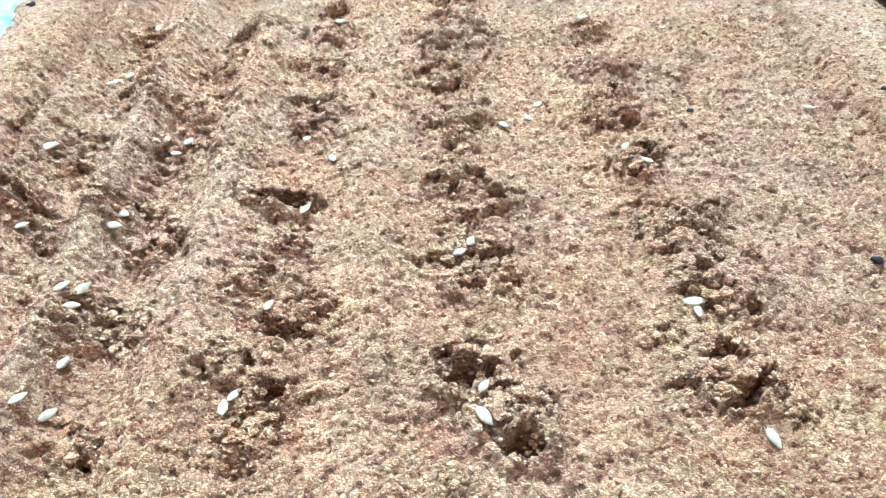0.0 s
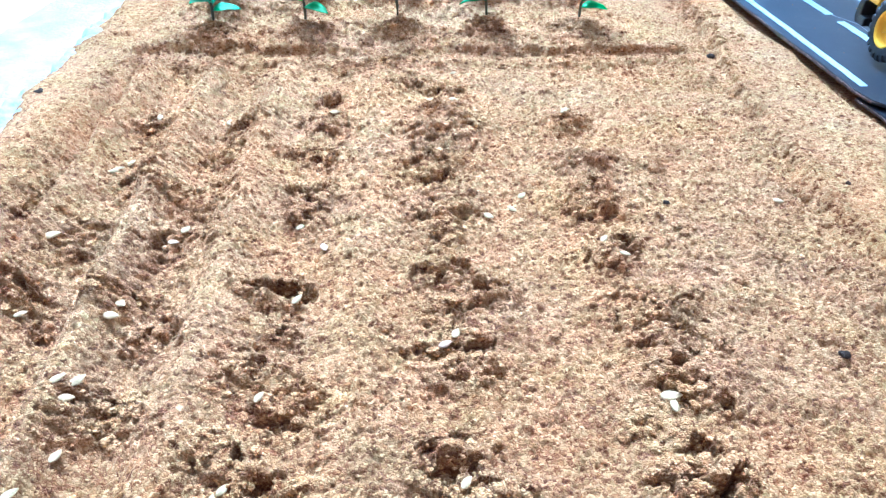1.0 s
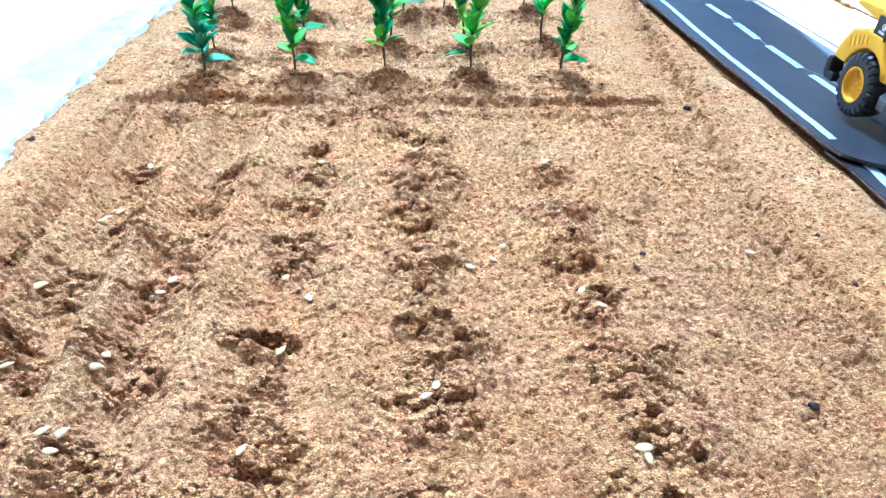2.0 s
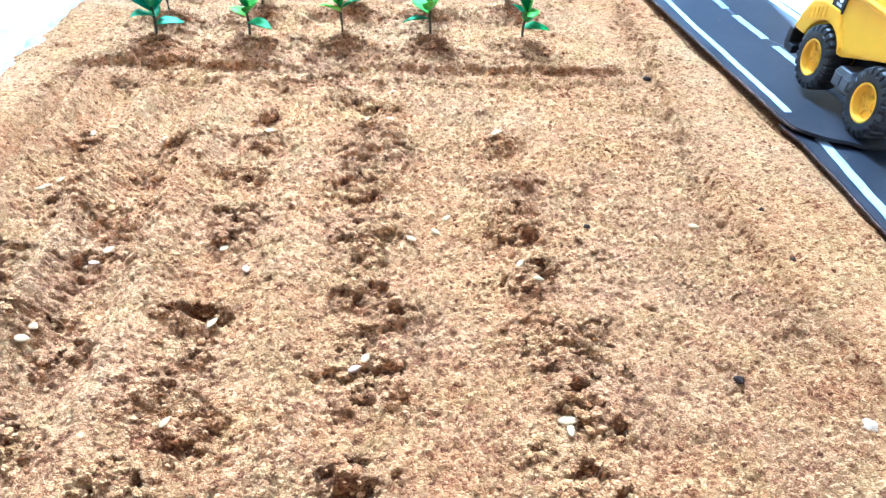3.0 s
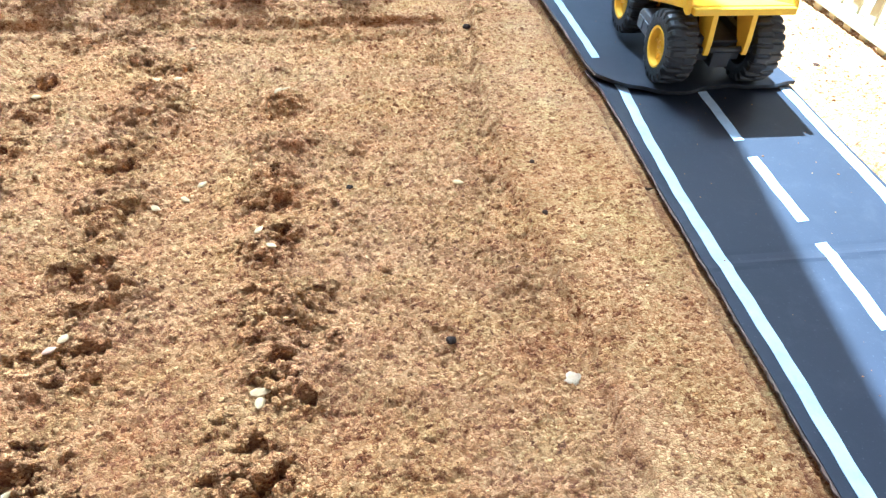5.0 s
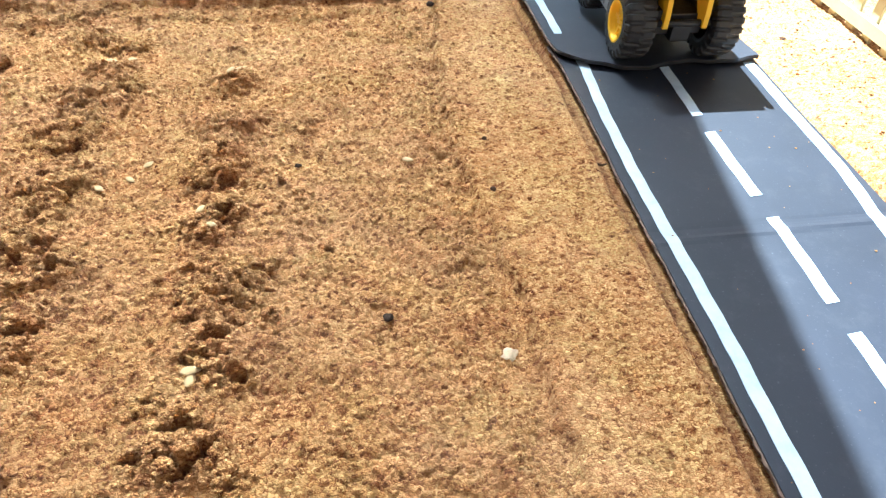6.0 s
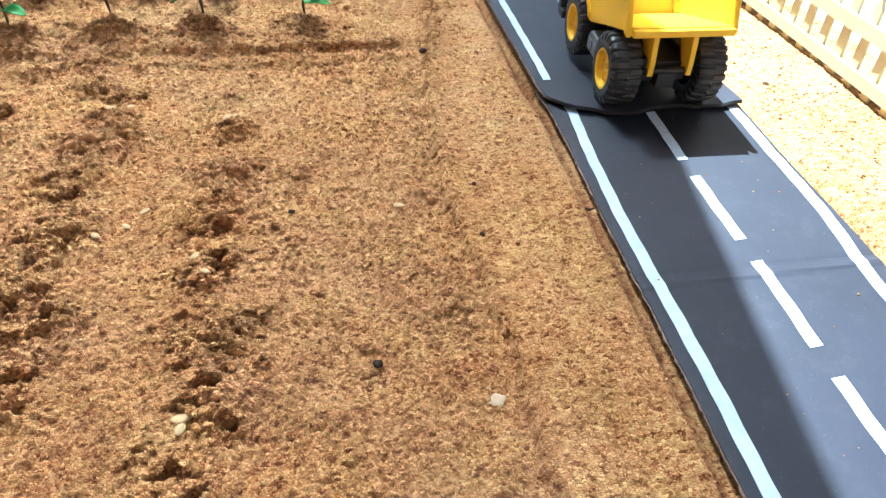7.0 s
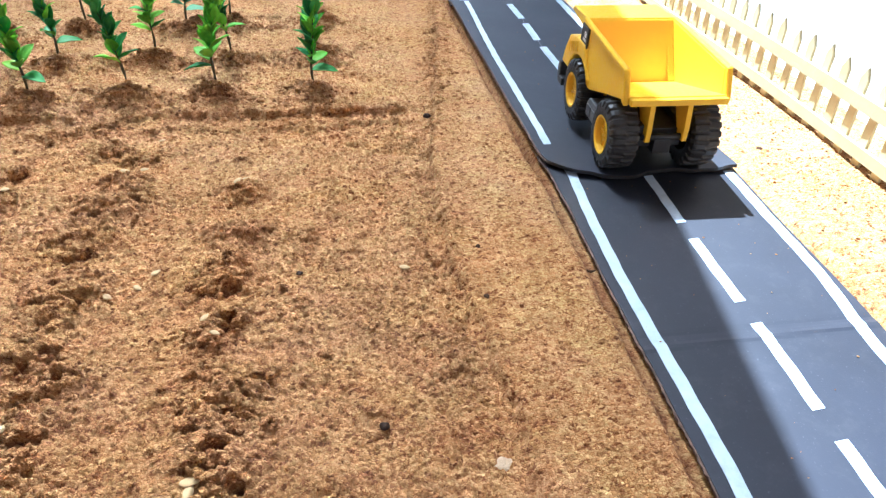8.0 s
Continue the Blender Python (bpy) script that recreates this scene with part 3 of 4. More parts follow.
scatter("clods_along_bank", 800, along_bank, (0.0035, 0.009), MAT_CRUMB, "loose sand clods along the low bank", 4, 2, 0.05)
scatter("dry_grains", 2500, by_fence, (0.0015, 0.0035), MAT_CRUMB, "dry sand grains between road and fence", 5)


# ---- road ----
def left_side(y):
    return 0.565 - 0.004 * float(rise(y, 0.72, 0.8)) + 0.0006 * math.sin(y * 23) + 0.0003 * math.sin(y * 71)


def right_side(y):
    return 0.815 + 0.02 * max(0.0, y - 0.75) + 0.001 * math.sin(y * 17 + 1)


def road_mat(label, y0, y1, z, front=None, lift=0.0, sag=0.0):
    """A strip of dark felt glued on card, with white lines painted on it."""
    ob = thing("road_mat", (0, 0, 0), label, "toy road", "road mats")
    nx, ny = 44, int((y1 - y0) / 0.004)

    def place(u, v, up=0.0):
        a = front(u) if front else y0
        y = a + v * (y1 - a)
        x = left_side(y) + u * (right_side(y) - left_side(y))
        rest = z + float(fall(y)) + 0.0006 * math.sin(y * 9 + u * 2) + 0.0003 * math.sin(y * 31 + u * 5)
        if front:
            near = math.exp(-(y - a) / 0.045)
            rest += lift * near * (0.55 + 0.45 * math.sin(u * 9.0 + 1.0) * math.sin(u * 4 + 0.4))
        rest += sag * (math.exp(-((y - 0.404 - 0.01 * u) / 0.003) ** 2) - 0.5 * math.exp(-((y - 0.418 - 0.006 * u) / 0.004) ** 2))
        return Vector((x, y, rest + up))

    def sheet(name, up, down, mat, front_mat=None, torn=0.0):
        bm = bmesh.new()
        rows = [[[bm.verts.new(place(i / nx, j / ny, h)) for i in range(nx + 1)] for j in range(ny + 1)] for h in (up, down)]
        rng = random.Random(int(y0 * 100) + 40)
        for j in range(ny + 1):
            out = torn * rng.uniform(0.2, 1.0)
            for level in (0, 1):
                rows[level][j][0].co.x -= out * (1.0 if level == 0 else 0.7)
                rows[level][j][0].co.z += 0.0006 * rng.uniform(-1, 1) if torn else 0.0
        for level, flip in ((0, False), (1, True)):
            for j in range(ny):
                for i in range(nx):
                    f = [rows[level][j][i], rows[level][j][i + 1], rows[level][j + 1][i + 1], rows[level][j + 1][i]]
                    bm.faces.new(f[::-1] if flip else f)
        rim = [(0, i) for i in range(nx)] + [(j, nx) for j in range(ny)] + [(ny, nx - i) for i in range(nx)] + [(ny - j, 0) for j in range(ny)]
        for (j, i), (k, l) in zip(rim, rim[1:] + rim[:1]):
            f = bm.faces.new((rows[0][j][i], rows[1][j][i], rows[1][k][l], rows[0][k][l]))
            f.material_index = 1 if front_mat and j == 0 and k == 0 else 0
        made = part(name, bm, mat, ob, smooth=False)
        if front_mat:
            made.data.materials.append(front_mat)
        return made

    sheet("card_base", -0.0014, -0.0048 if front else -0.0045, MAT_BOARD, MAT_BLACK, 0.003)
    sheet("felt_top", 0.0, -0.0012, MAT_FELT, MAT_BLACK)

    def at(x, y, up):
        u = (x - left_side(y)) / (right_side(y) - left_side(y))
        a = front(min(1, max(0, u))) if front else y0
        return place(u, (y - a) / (y1 - a), up)

    def stripe(name, cx, ya, yb, width, slant=0.0):
        """A painted band from ya to yb round the line x = cx(y)."""
        bm = bmesh.new()
        n = max(4, int((yb - ya) / 0.004))
        rows = []
        for k in range(n + 1):
            y = ya + (yb - ya) * k / n
            row = []
            for s in (-1, 1):
                yy = y + slant * s * (1 if k in (0, n) else 0)
                x = cx(yy) + s * (width / 2 + 0.0003 * math.sin(yy * 140 + s) + 0.0002 * math.sin(yy * 67 + 2 * s))
                row.append(x)
                row.append(yy)
            rows.append(row)
        upper, lower = [], []
        for x0, ya_, x1, yb_ in rows:
            upper.append((bm.verts.new(at(x0, ya_, 0.0006)), bm.verts.new(at(x1, yb_, 0.0006))))
            lower.append((bm.verts.new(at(x0, ya_, -0.0003)), bm.verts.new(at(x1, yb_, -0.0003))))
        for k in range(n):
            a, b, c, d = upper[k], upper[k + 1], lower[k], lower[k + 1]
            bm.faces.new((a[0], a[1], b[1], b[0]))
            bm.faces.new((c[0], a[0], b[0], d[0]))
            bm.faces.new((a[1], c[1], d[1], b[1]))
        bm.faces.new((upper[0][0], lower[0][0], lower[0][1], upper[0][1]))
        bm.faces.new((upper[-1][1], lower[-1][1], lower[-1][0], upper[-1][0]))
        return part(name, bm, MAT_PAINT, ob, "hand-painted white road line")

    return stripe


def wavy_front(u):
    return 0.7075 + 0.042 * math.exp(-u / 0.07) - 0.006 * math.exp(-((u - 0.36) / 0.16) ** 2) + 0.0025 * math.sin(u * 14) + 0.0012 * math.sin(u * 41)


near_stripe = road_mat("dark grey felt road strip on card with white lines", -0.35, 0.78, 0.006, sag=0.0009)
near_stripe("edge_line", lambda y: 0.583 + 0.009 * math.exp(-((y - 0.735) / 0.07) ** 2) + 0.0012 * math.sin(y * 21 + 1.0), -0.33, 0.735, 0.0125)
near_stripe("edge_line", lambda y: 0.804 - 0.012 * float(rise(-y, -0.52, -0.36)) + 0.0015 * math.sin(y * 9), -0.33, 0.71, 0.0135)
for k in range(8):
    near_stripe("dash", lambda y: 0.6908 + 0.001 * math.sin(y * 19), 0.708 - 0.1405 * k - 0.108, 0.708 - 0.1405 * k, 0.0125, 0.0006)
far_stripe = road_mat("dark grey felt road strip with a curled overlapping end", 0.70, 1.572, 0.0125, front=wavy_front, lift=0.0045)
far_stripe("edge_line", lambda y: 0.577 + 0.022 * (y - 0.8) + 0.0015 * math.sin(y * 9), 0.798, 1.565, 0.0108)
far_stripe("edge_line", lambda y: 0.795 + 0.03 * (y - 0.8) + 0.0015 * math.sin(y * 8), 0.802, 1.565, 0.014)
for ya, yb in ((0.795, 0.904), (0.938, 1.06), (1.098, 1.223), (1.267, 1.376), (1.414, 1.532)):
    far_stripe("dash", lambda y: 0.683 + 0.012 * (y - 0.8) + 0.001 * math.sin(y * 19), ya, yb, 0.014, 0.0006)
end_stripe = road_mat("dark grey felt road strip beyond the second joint", 1.56, 2.2, 0.006)
end_stripe("edge_line", lambda y: left_side(y) + 0.03, 1.59, 2.18, 0.0108)
end_stripe("edge_line", lambda y: right_side(y) - 0.012, 1.59, 2.18, 0.014)
for k in range(4):
    end_stripe("dash", lambda y: 0.692, 1.6 + 0.14 * k, 1.7 + 0.14 * k, 0.0135)

# bits of sand and lint on the felt
def on_road(rng, n):
    return rng.uniform(0.57, 0.81, n), rng.uniform(0.1, 1.5, n)


specks = scatter("sand_specks", 150, on_road, (0.0008, 0.0022), MAT_CRUMB, "tiny sand specks and lint on the felt road", 9, 1, 0.1)
co = np.empty(len(specks.data.vertices) * 3, np.float32)
specks.data.vertices.foreach_get("co", co)
co = co.reshape(-1, 12, 3)
mid = co.mean(1, keepdims=True)
co[:, :, 2:] += np.where(mid[:, :, 1:2] > 0.712, 0.0131, 0.0066) + fall(mid[:, :, 1:2]) - mid[:, :, 2:]
specks.data.vertices.foreach_set("co", co.ravel())

# loose thread across the far strip
bm = bmesh.new()
way = [(0.693, 1.434), (0.688, 1.35), (0.685, 1.267), (0.682, 1.17), (0.686, 1.083), (0.703, 1.04), (0.7, 0.98), (0.687, 0.92), (0.702, 0.903), (0.723, 0.91), (0.735, 0.87), (0.738, 0.83), (0.755, 0.81), (0.772, 0.79)]
fine = []
for (ax, ay), (bx, by) in zip(way, way[1:]):
    for s in range(4):
        f = s / 4
        fine.append((ax + (bx - ax) * f + 0.0015 * math.sin(31 * (ay + f * (by - ay))), ay + (by - ay) * f, 0.0145 + float(fall(ay + (by - ay) * f))))
tube(bm, fine, [0.0003] * len(fine), 5)
tagged(part("thread", bm, MAT_THREAD, smooth=True), "thin greyish white loose thread lying on the felt road", "thread")


# ---- toy truck ----
def wheel_meshes(radius, width):
    """A chunky tyre with lugs and a dished rim, its axle along x."""
    bm = bmesh.new()
    profile = [(-0.47, 0.52), (-0.5, 0.62), (-0.5, 0.76), (-0.49, 0.84), (-0.45, 0.945), (-0.36, 0.98), (-0.05, 0.995), (0.05, 0.995), (0.36, 0.98), (0.45, 0.945), (0.49, 0.84), (0.5, 0.76), (0.5, 0.62), (0.47, 0.52), (0.3, 0.5), (-0.3, 0.5)]
    n = 132
    rings = []
    for k in range(n):
        ring = []
        for px, pr in profile:
            # narrow grooves between the lugs run over the shoulders, the two halves a little apart
            groove = pr > 0.8 and (k + (2 if px > 0 else 0)) % 6 in (0, 1)
            r = (pr - (0.065 if abs(px) > 0.3 else 0.03) * groove) * radius
            a = (k + 0.5 * px) * math.tau / n
            ring.append(bm.verts.new((px * width * (0.95 if groove and abs(px) > 0.4 else 1.0), r * math.cos(a), r * math.sin(a))))
        rings.append(ring)
    for k in range(n):
        a, b = rings[k], rings[(k + 1) % n]
        for i in range(len(profile)):
            j = (i + 1) % len(profile)
            bm.faces.new((a[i], a[j], b[j], b[i]))
    bmesh.ops.recalc_face_normals(bm, faces=bm.faces)
    tyre = bpy.data.meshes.new("wheel")
    bm.to_mesh(tyre)
    bm.free()
    tyre.materials.append(MAT_TYRE)
    bm = bmesh.new()
    profile = [(0.505, 0.56), (0.505, 0.51), (0.47, 0.48), (0.3, 0.45), (0.26, 0.4), (0.26, 0.24), (0.34, 0.2), (0.36, 0.08), (0.36, 0.0)]
    n = 32
    rings = [[bm.verts.new((px * width, pr * radius * math.cos(k * math.tau / n), pr * radius * math.sin(k * math.tau / n))) for px, pr in profile] for k in range(n)]
    for k in range(n):
        a, b = rings[k], rings[(k + 1) % n]
        for i in range(len(profile) - 1):
            bm.faces.new((a[i], a[i + 1], b[i + 1], b[i]))
    for k in range(5):
        turn = Matrix.Rotation(k * math.tau / 5, 4, "X")
        add_box(bm, width * 0.24, width * 0.33, -radius * 0.045, radius * 0.045, radius * 0.12, radius * 0.43, turn)
        add_box(bm, width * 0.33, width * 0.39, -radius * 0.025, radius * 0.025, radius * 0.1, radius * 0.15, turn)
    bmesh.ops.remove_doubles(bm, verts=bm.verts, dist=1e-6)
    bmesh.ops.recalc_face_normals(bm, faces=bm.faces)
    rim = bpy.data.meshes.new("rim")
    bm.to_mesh(rim)
    bm.free()
    rim.materials.append(MAT_YELLOW)
    return tyre, rim


def dump_truck(x, y, z):
    """Toy tipper; y ahead, rear axle at its own origin."""
    t = thing("toy_dump_truck", pose(x, y, z, 0, 0, -1) @ Matrix.Diagonal((0.965, 0.965, 1.04, 1.0)), "yellow plastic dump truck with chunky black tyres on the road", "toy truck")
    hw = 0.066
    # tub: sloping floor, two sides, headboard and canopy over the cab
    bm = bmesh.new()
    add_prism(bm, [(-0.04, 0.104), (-0.04, 0.109), (0.1, 0.070), (0.1, 0.064)], -hw, hw)
    for s in (-1, 1):
        a, b = (s * hw, s * (hw - 0.0045)) if s < 0 else (hw - 0.0045, hw)
        add_prism(bm, [(-0.032, 0.1035), (-0.022, 0.134), (0.148, 0.139), (0.104, 0.063), (0.094, 0.0635)], a, b)
    add_prism(bm, [(0.1, 0.0635), (0.106, 0.0635), (0.152, 0.1395), (0.144, 0.1395)], -hw, hw)
    add_prism(bm, [(0.142, 0.1335), (0.146, 0.1415), (0.214, 0.1385), (0.218, 0.1325), (0.16, 0.126)], -hw + 0.001, hw - 0.001)
    soften(bm, 0.0015)
    part("dump_bed", bm, MAT_YELLOW, t, smooth=False)
    # thick rolled rim on the two sides
    for s in (-1, 1):
        bm = bmesh.new()
        c = s * hw
        add_prism(bm, [(-0.0405, 0.0975), (-0.0405, 0.1055), (-0.027, 0.1375), (0.149, 0.1425), (0.1485, 0.1355), (-0.021, 0.1305), (-0.0305, 0.1)], c - 0.004, c + 0.004)
        soften(bm, 0.0034, 3)
        part("bed_rim", bm, MAT_YELLOW, t)
    bm = bmesh.new()
    add_prism(bm, [(-0.049, 0.1005), (-0.049, 0.1085), (-0.031, 0.1065), (-0.031, 0.0995)], -hw + 0.003, hw - 0.003)
    soften(bm, 0.0015)
    part("tail_lip", bm, MAT_YELLOW, t)
    # cab with rounded bonnet and arches over the front wheels
    bm = bmesh.new()
    arch = [(0.143 + 0.05 * math.cos(a), 0.041 + 0.05 * math.sin(a)) for a in np.linspace(radians(20), radians(150), 12)]
    add_prism(bm, [(0.222, 0.058), (0.212, 0.082), (0.197, 0.104), (0.168, 0.112), (0.128, 0.112), (0.112, 0.09), (0.098, 0.074)] + arch[::-1], -0.07, -0.052)
    add_prism(bm, [(0.222, 0.058), (0.212, 0.082), (0.197, 0.104), (0.168, 0.112), (0.128, 0.112), (0.112, 0.09), (0.098, 0.074)] + arch[::-1], 0.052, 0.07)
    add_prism(bm, [(0.221, 0.045), (0.211, 0.081), (0.195, 0.102), (0.168, 0.11), (0.128, 0.11), (0.112, 0.06), (0.112, 0.045)], -0.0525, 0.0525)
    soften(bm, 0.003)
    part("cab", bm, MAT_YELLOW, t)
    for s in (-1, 1):
        bm = bmesh.new()
        for k in range(5):
            add_box(bm, -0.0008, 0.0008, -0.0025, 0.0025, -0.007, 0.007, Matrix.Translation((s * 0.0702, 0.158 + 0.009 * k, 0.1 - 0.003 * k)) @ Matrix.Rotation(-0.25, 4, "X"))
        part("vent_ribs", bm, MAT_YELLOW, t)
    bm = bmesh.new()
    add_box(bm, -0.045, 0.045, 0.2135, 0.216, 0.06, 0.078)
    soften(bm, 0.001)
    part("grille", bm, MAT_BLACK, t)
    bm = bmesh.new()
    add_prism(bm, [(0.2, 0.026), (0.222, 0.026), (0.2275, 0.034), (0.2275, 0.05), (0.2235, 0.058), (0.214, 0.058), (0.214, 0.038), (0.2, 0.038)], -0.073, 0.073)
    soften(bm, 0.002)
    part("bumper", bm, MAT_BLACK, t, "black plastic front bumper")
    # badge plates without lettering
    for s in (-1, 1):
        bm = bmesh.new()
        m = Matrix.Translation((s * (hw + 0.0012), 0.139, 0.1205)) @ Matrix.Rotation(0.03, 4, "X")
        add_box(bm, -0.0016, 0.0016, -0.0145, 0.0145, -0.0135, 0.0135, m)
        soften(bm, 0.001)
        plate = part("badge", bm, MAT_BLACK, t, "black badge plate with a white mark")
        bm = bmesh.new()
        ring = [(0.0045 * math.cos(a), 0.0045 * math.sin(a)) for a in np.linspace(0, math.tau, 16, endpoint=False)]
        for k in range(16):
            q = [(r * ring[i % 16][0], r * ring[i % 16][1]) for i in (k, k + 1) for r in (1.0, 0.55)]
            vs = [bm.verts.new(m @ Vector((s * 0.0018, u + s * 0.004, v + 0.003))) for u, v in (q[0], q[2], q[3], q[1])]
            bm.faces.new(vs)
        add_box(bm, s * 0.0014, s * 0.0019, -0.009, 0.004, -0.006, -0.0025, m)
        add_box(bm, s * 0.0014, s * 0.0019, -0.0085, -0.003, 0.0, 0.005, m)
        bmesh.ops.recalc_face_normals(bm, faces=bm.faces)
        part("badge_mark", bm, MAT_LOGO, plate, "white abstract mark")
    # running gear
    bm = bmesh.new()
    add_box(bm, -0.03, 0.03, -0.018, 0.21, 0.034, 0.058)
    add_box(bm, -0.012, 0.012, -0.03, 0.0, 0.03, 0.05)
    add_box(bm, -0.034, -0.024, -0.026, 0.1, 0.05, 0.066)
    add_box(bm, 0.024, 0.034, -0.026, 0.1, 0.05, 0.066)
    soften(bm, 0.0015)
    part("chassis", bm, MAT_BLACK, t, "black plastic chassis")
    for yy in (0.0, 0.143):
        bm = bmesh.new()
        tube(bm, [(-0.06, yy, 0.042), (0.06, yy, 0.042)], [0.006, 0.006], 12)
        part("axle", bm, MAT_BLACK, t, smooth=True)
    for s in (-1, 1):
        bm = bmesh.new()
        add_prism(bm, [(0.05, 0.03), (0.05, 0.05), (0.058, 0.056), (0.084, 0.056), (0.092, 0.048), (0.092, 0.03)], s * 0.032 if s > 0 else -0.066, 0.066 if s > 0 else -0.032)
        soften(bm, 0.002)
        tank = part("side_tank", bm, MAT_GREY, t, "grey plastic side tank")
        bm = bmesh.new()
        add_box(bm, s * 0.066, s * 0.0675, 0.054, 0.068, 0.034, 0.047)
        add_box(bm, s * 0.066, s * 0.0675, 0.072, 0.088, 0.034, 0.047)
        bmesh.ops.recalc_face_normals(bm, faces=bm.faces)
        part("tank_panel", bm, MAT_GREY, tank)
        bm = bmesh.new()
        add_prism(bm, [(-0.036, 0.048), (-0.036, 0.064), (-0.03, 0.101), (0.012, 0.092), (-0.008, 0.066), (-0.022, 0.048)], s * 0.025 - 0.0035, s * 0.025 + 0.0035)
        soften(bm, 0.001)
        part("tipping_bracket", bm, MAT_YELLOW, t)
    bm = bmesh.new()
    tube(bm, [(-0.034, -0.029, 0.052), (0.034, -0.029, 0.052)], [0.004, 0.004], 12)
    part("tipping_hinge", bm, MAT_BLACK, t, smooth=True)
    tyre, rim = wheel_meshes(0.0435, 0.0395)
    for yy in (0.0, 0.143):
        for s in (-1, 1):
            m = pose(s * 0.0555, yy, 0.0435, 0, 0, 0 if s > 0 else 180) @ Matrix.Rotation(0.4 * yy * 10 + s, 4, "X")
            w = shared("wheel", tyre, t, m)
            tagged(w, "black chunky-treaded plastic tyre")
            tagged(shared("rim", rim, w, Matrix.Identity(4)), "yellow plastic wheel rim")
    return t


dump_truck(0.696, 0.729, 0.0135)


# ---- picket fence ----
def picket_mesh():
    bm = bmesh.new()
    outline = [(-0.0085, -0.025), (0.0085, -0.025), (0.0085, 0.118), (0.0, 0.134), (-0.0085, 0.118)]
    add_prism(bm, outline, 0.0, 0.0045)
    soften(bm, 0.0006, 1)
    me = bpy.data.meshes.new("picket")
    bm.to_mesh(me)
    bm.free()
    me.materials.append(MAT_FENCE)
    return me


fence = thing("picket_fence", pose(0.985, 0.72, 0, -2.7, 0, -2.2), "small cream painted wooden picket fence standing in the sand", "fence")
for z0, z1 in ((0.021, 0.038), (0.079, 0.098)):
    bm = bmesh.new()
    n = 48
    for k in range(n):
        ya, yb = -0.5 + 1.6 * k / n, -0.5 + 1.6 * (k + 1) / n
        wa, wb = 0.001 * math.sin(ya * 7), 0.001 * math.sin(yb * 7)
        vs = [bm.verts.new((x, y, z + w)) for y, w in ((ya, wa), (yb, wb)) for x in (-0.005, 0.0) for z in (z0, z1)]
        for f in ((0, 4, 5, 1), (2, 3, 7, 6), (1, 5, 7, 3), (0, 2, 6, 4)):
            bm.faces.new([vs[i] for i in f])
        if k in (0, n - 1):
            bm.faces.new([vs[i] for i in ((0, 1, 3, 2) if k == 0 else (4, 6, 7, 5))])
    bmesh.ops.remove_doubles(bm, verts=bm.verts, dist=1e-6)
    bmesh.ops.recalc_face_normals(bm, faces=bm.faces)
    part("rail", bm, MAT_FENCE, fence)
picket = picket_mesh()
rng = random.Random(5)
for k in range(38):
    y = -0.48 + 0.0422 * k
    shared("picket", picket, fence, pose(0.0004 + rng.uniform(0, 0.0006), y + rng.uniform(-0.002, 0.002), rng.uniform(-0.003, 0.003), rng.uniform(-1.5, 1.5), 0, rng.uniform(-3, 3)))


# ---- saplings ----
def leaf_mesh(name, length, width, curl, fold, mat):
    """A pointed oval leaf along +y, folded at the midrib and curling down, with thickness."""
    bm = bmesh.new()
    n = 7
    rows = [[], []]
    for level, drop in ((0, 0.0), (1, -0.0004)):
        for k in range(n + 1):
            f = k / n
            w = width * (math.sin(math.pi * min(1, f * 0.93 + 0.035)) ** 0.85) * (1.12 - 0.35 * f) * (1 if k < n else 0.05)
            y, z = length * f, -curl * length * f * f
            rows[level].append([bm.verts.new((u * w * 0.5, y, z + abs(u) * fold * w + drop + 0.0006 * math.sin(f * 11 + u * 2))) for u in (-1, -0.5, 0, 0.5, 1)])
    for level in (0, 1):
        for k in range(n):
            for i in range(4):
                q = [rows[level][k][i], rows[level][k][i + 1], rows[level][k + 1][i + 1], rows[level][k + 1][i]]
                bm.faces.new(q if level == 0 else q[::-1])
    for k in range(n):
        bm.faces.new((rows[0][k + 1][0], rows[1][k + 1][0], rows[1][k][0], rows[0][k][0]))
        bm.faces.new((rows[0][k][4], rows[1][k][4], rows[1][k + 1][4], rows[0][k + 1][4]))
    bmesh.ops.recalc_face_normals(bm, faces=bm.faces)
    me = bpy.data.meshes.new(name)
    bm.to_mesh(me)
    bm.free()
    me.materials.append(mat)
    for p in me.polygons:
        p.use_smooth = True
    return me


LEAVES = {k: [leaf_mesh("leaf", l, w, c, f, MAT_LEAF[k]) for l, w, c, f in ((0.042, 0.024, 0.2, 0.2), (0.036, 0.021, 0.35, 0.18), (0.03, 0.0175, 0.1, 0.25), (0.04, 0.021, -0.1, 0.26))] for k in range(3)}


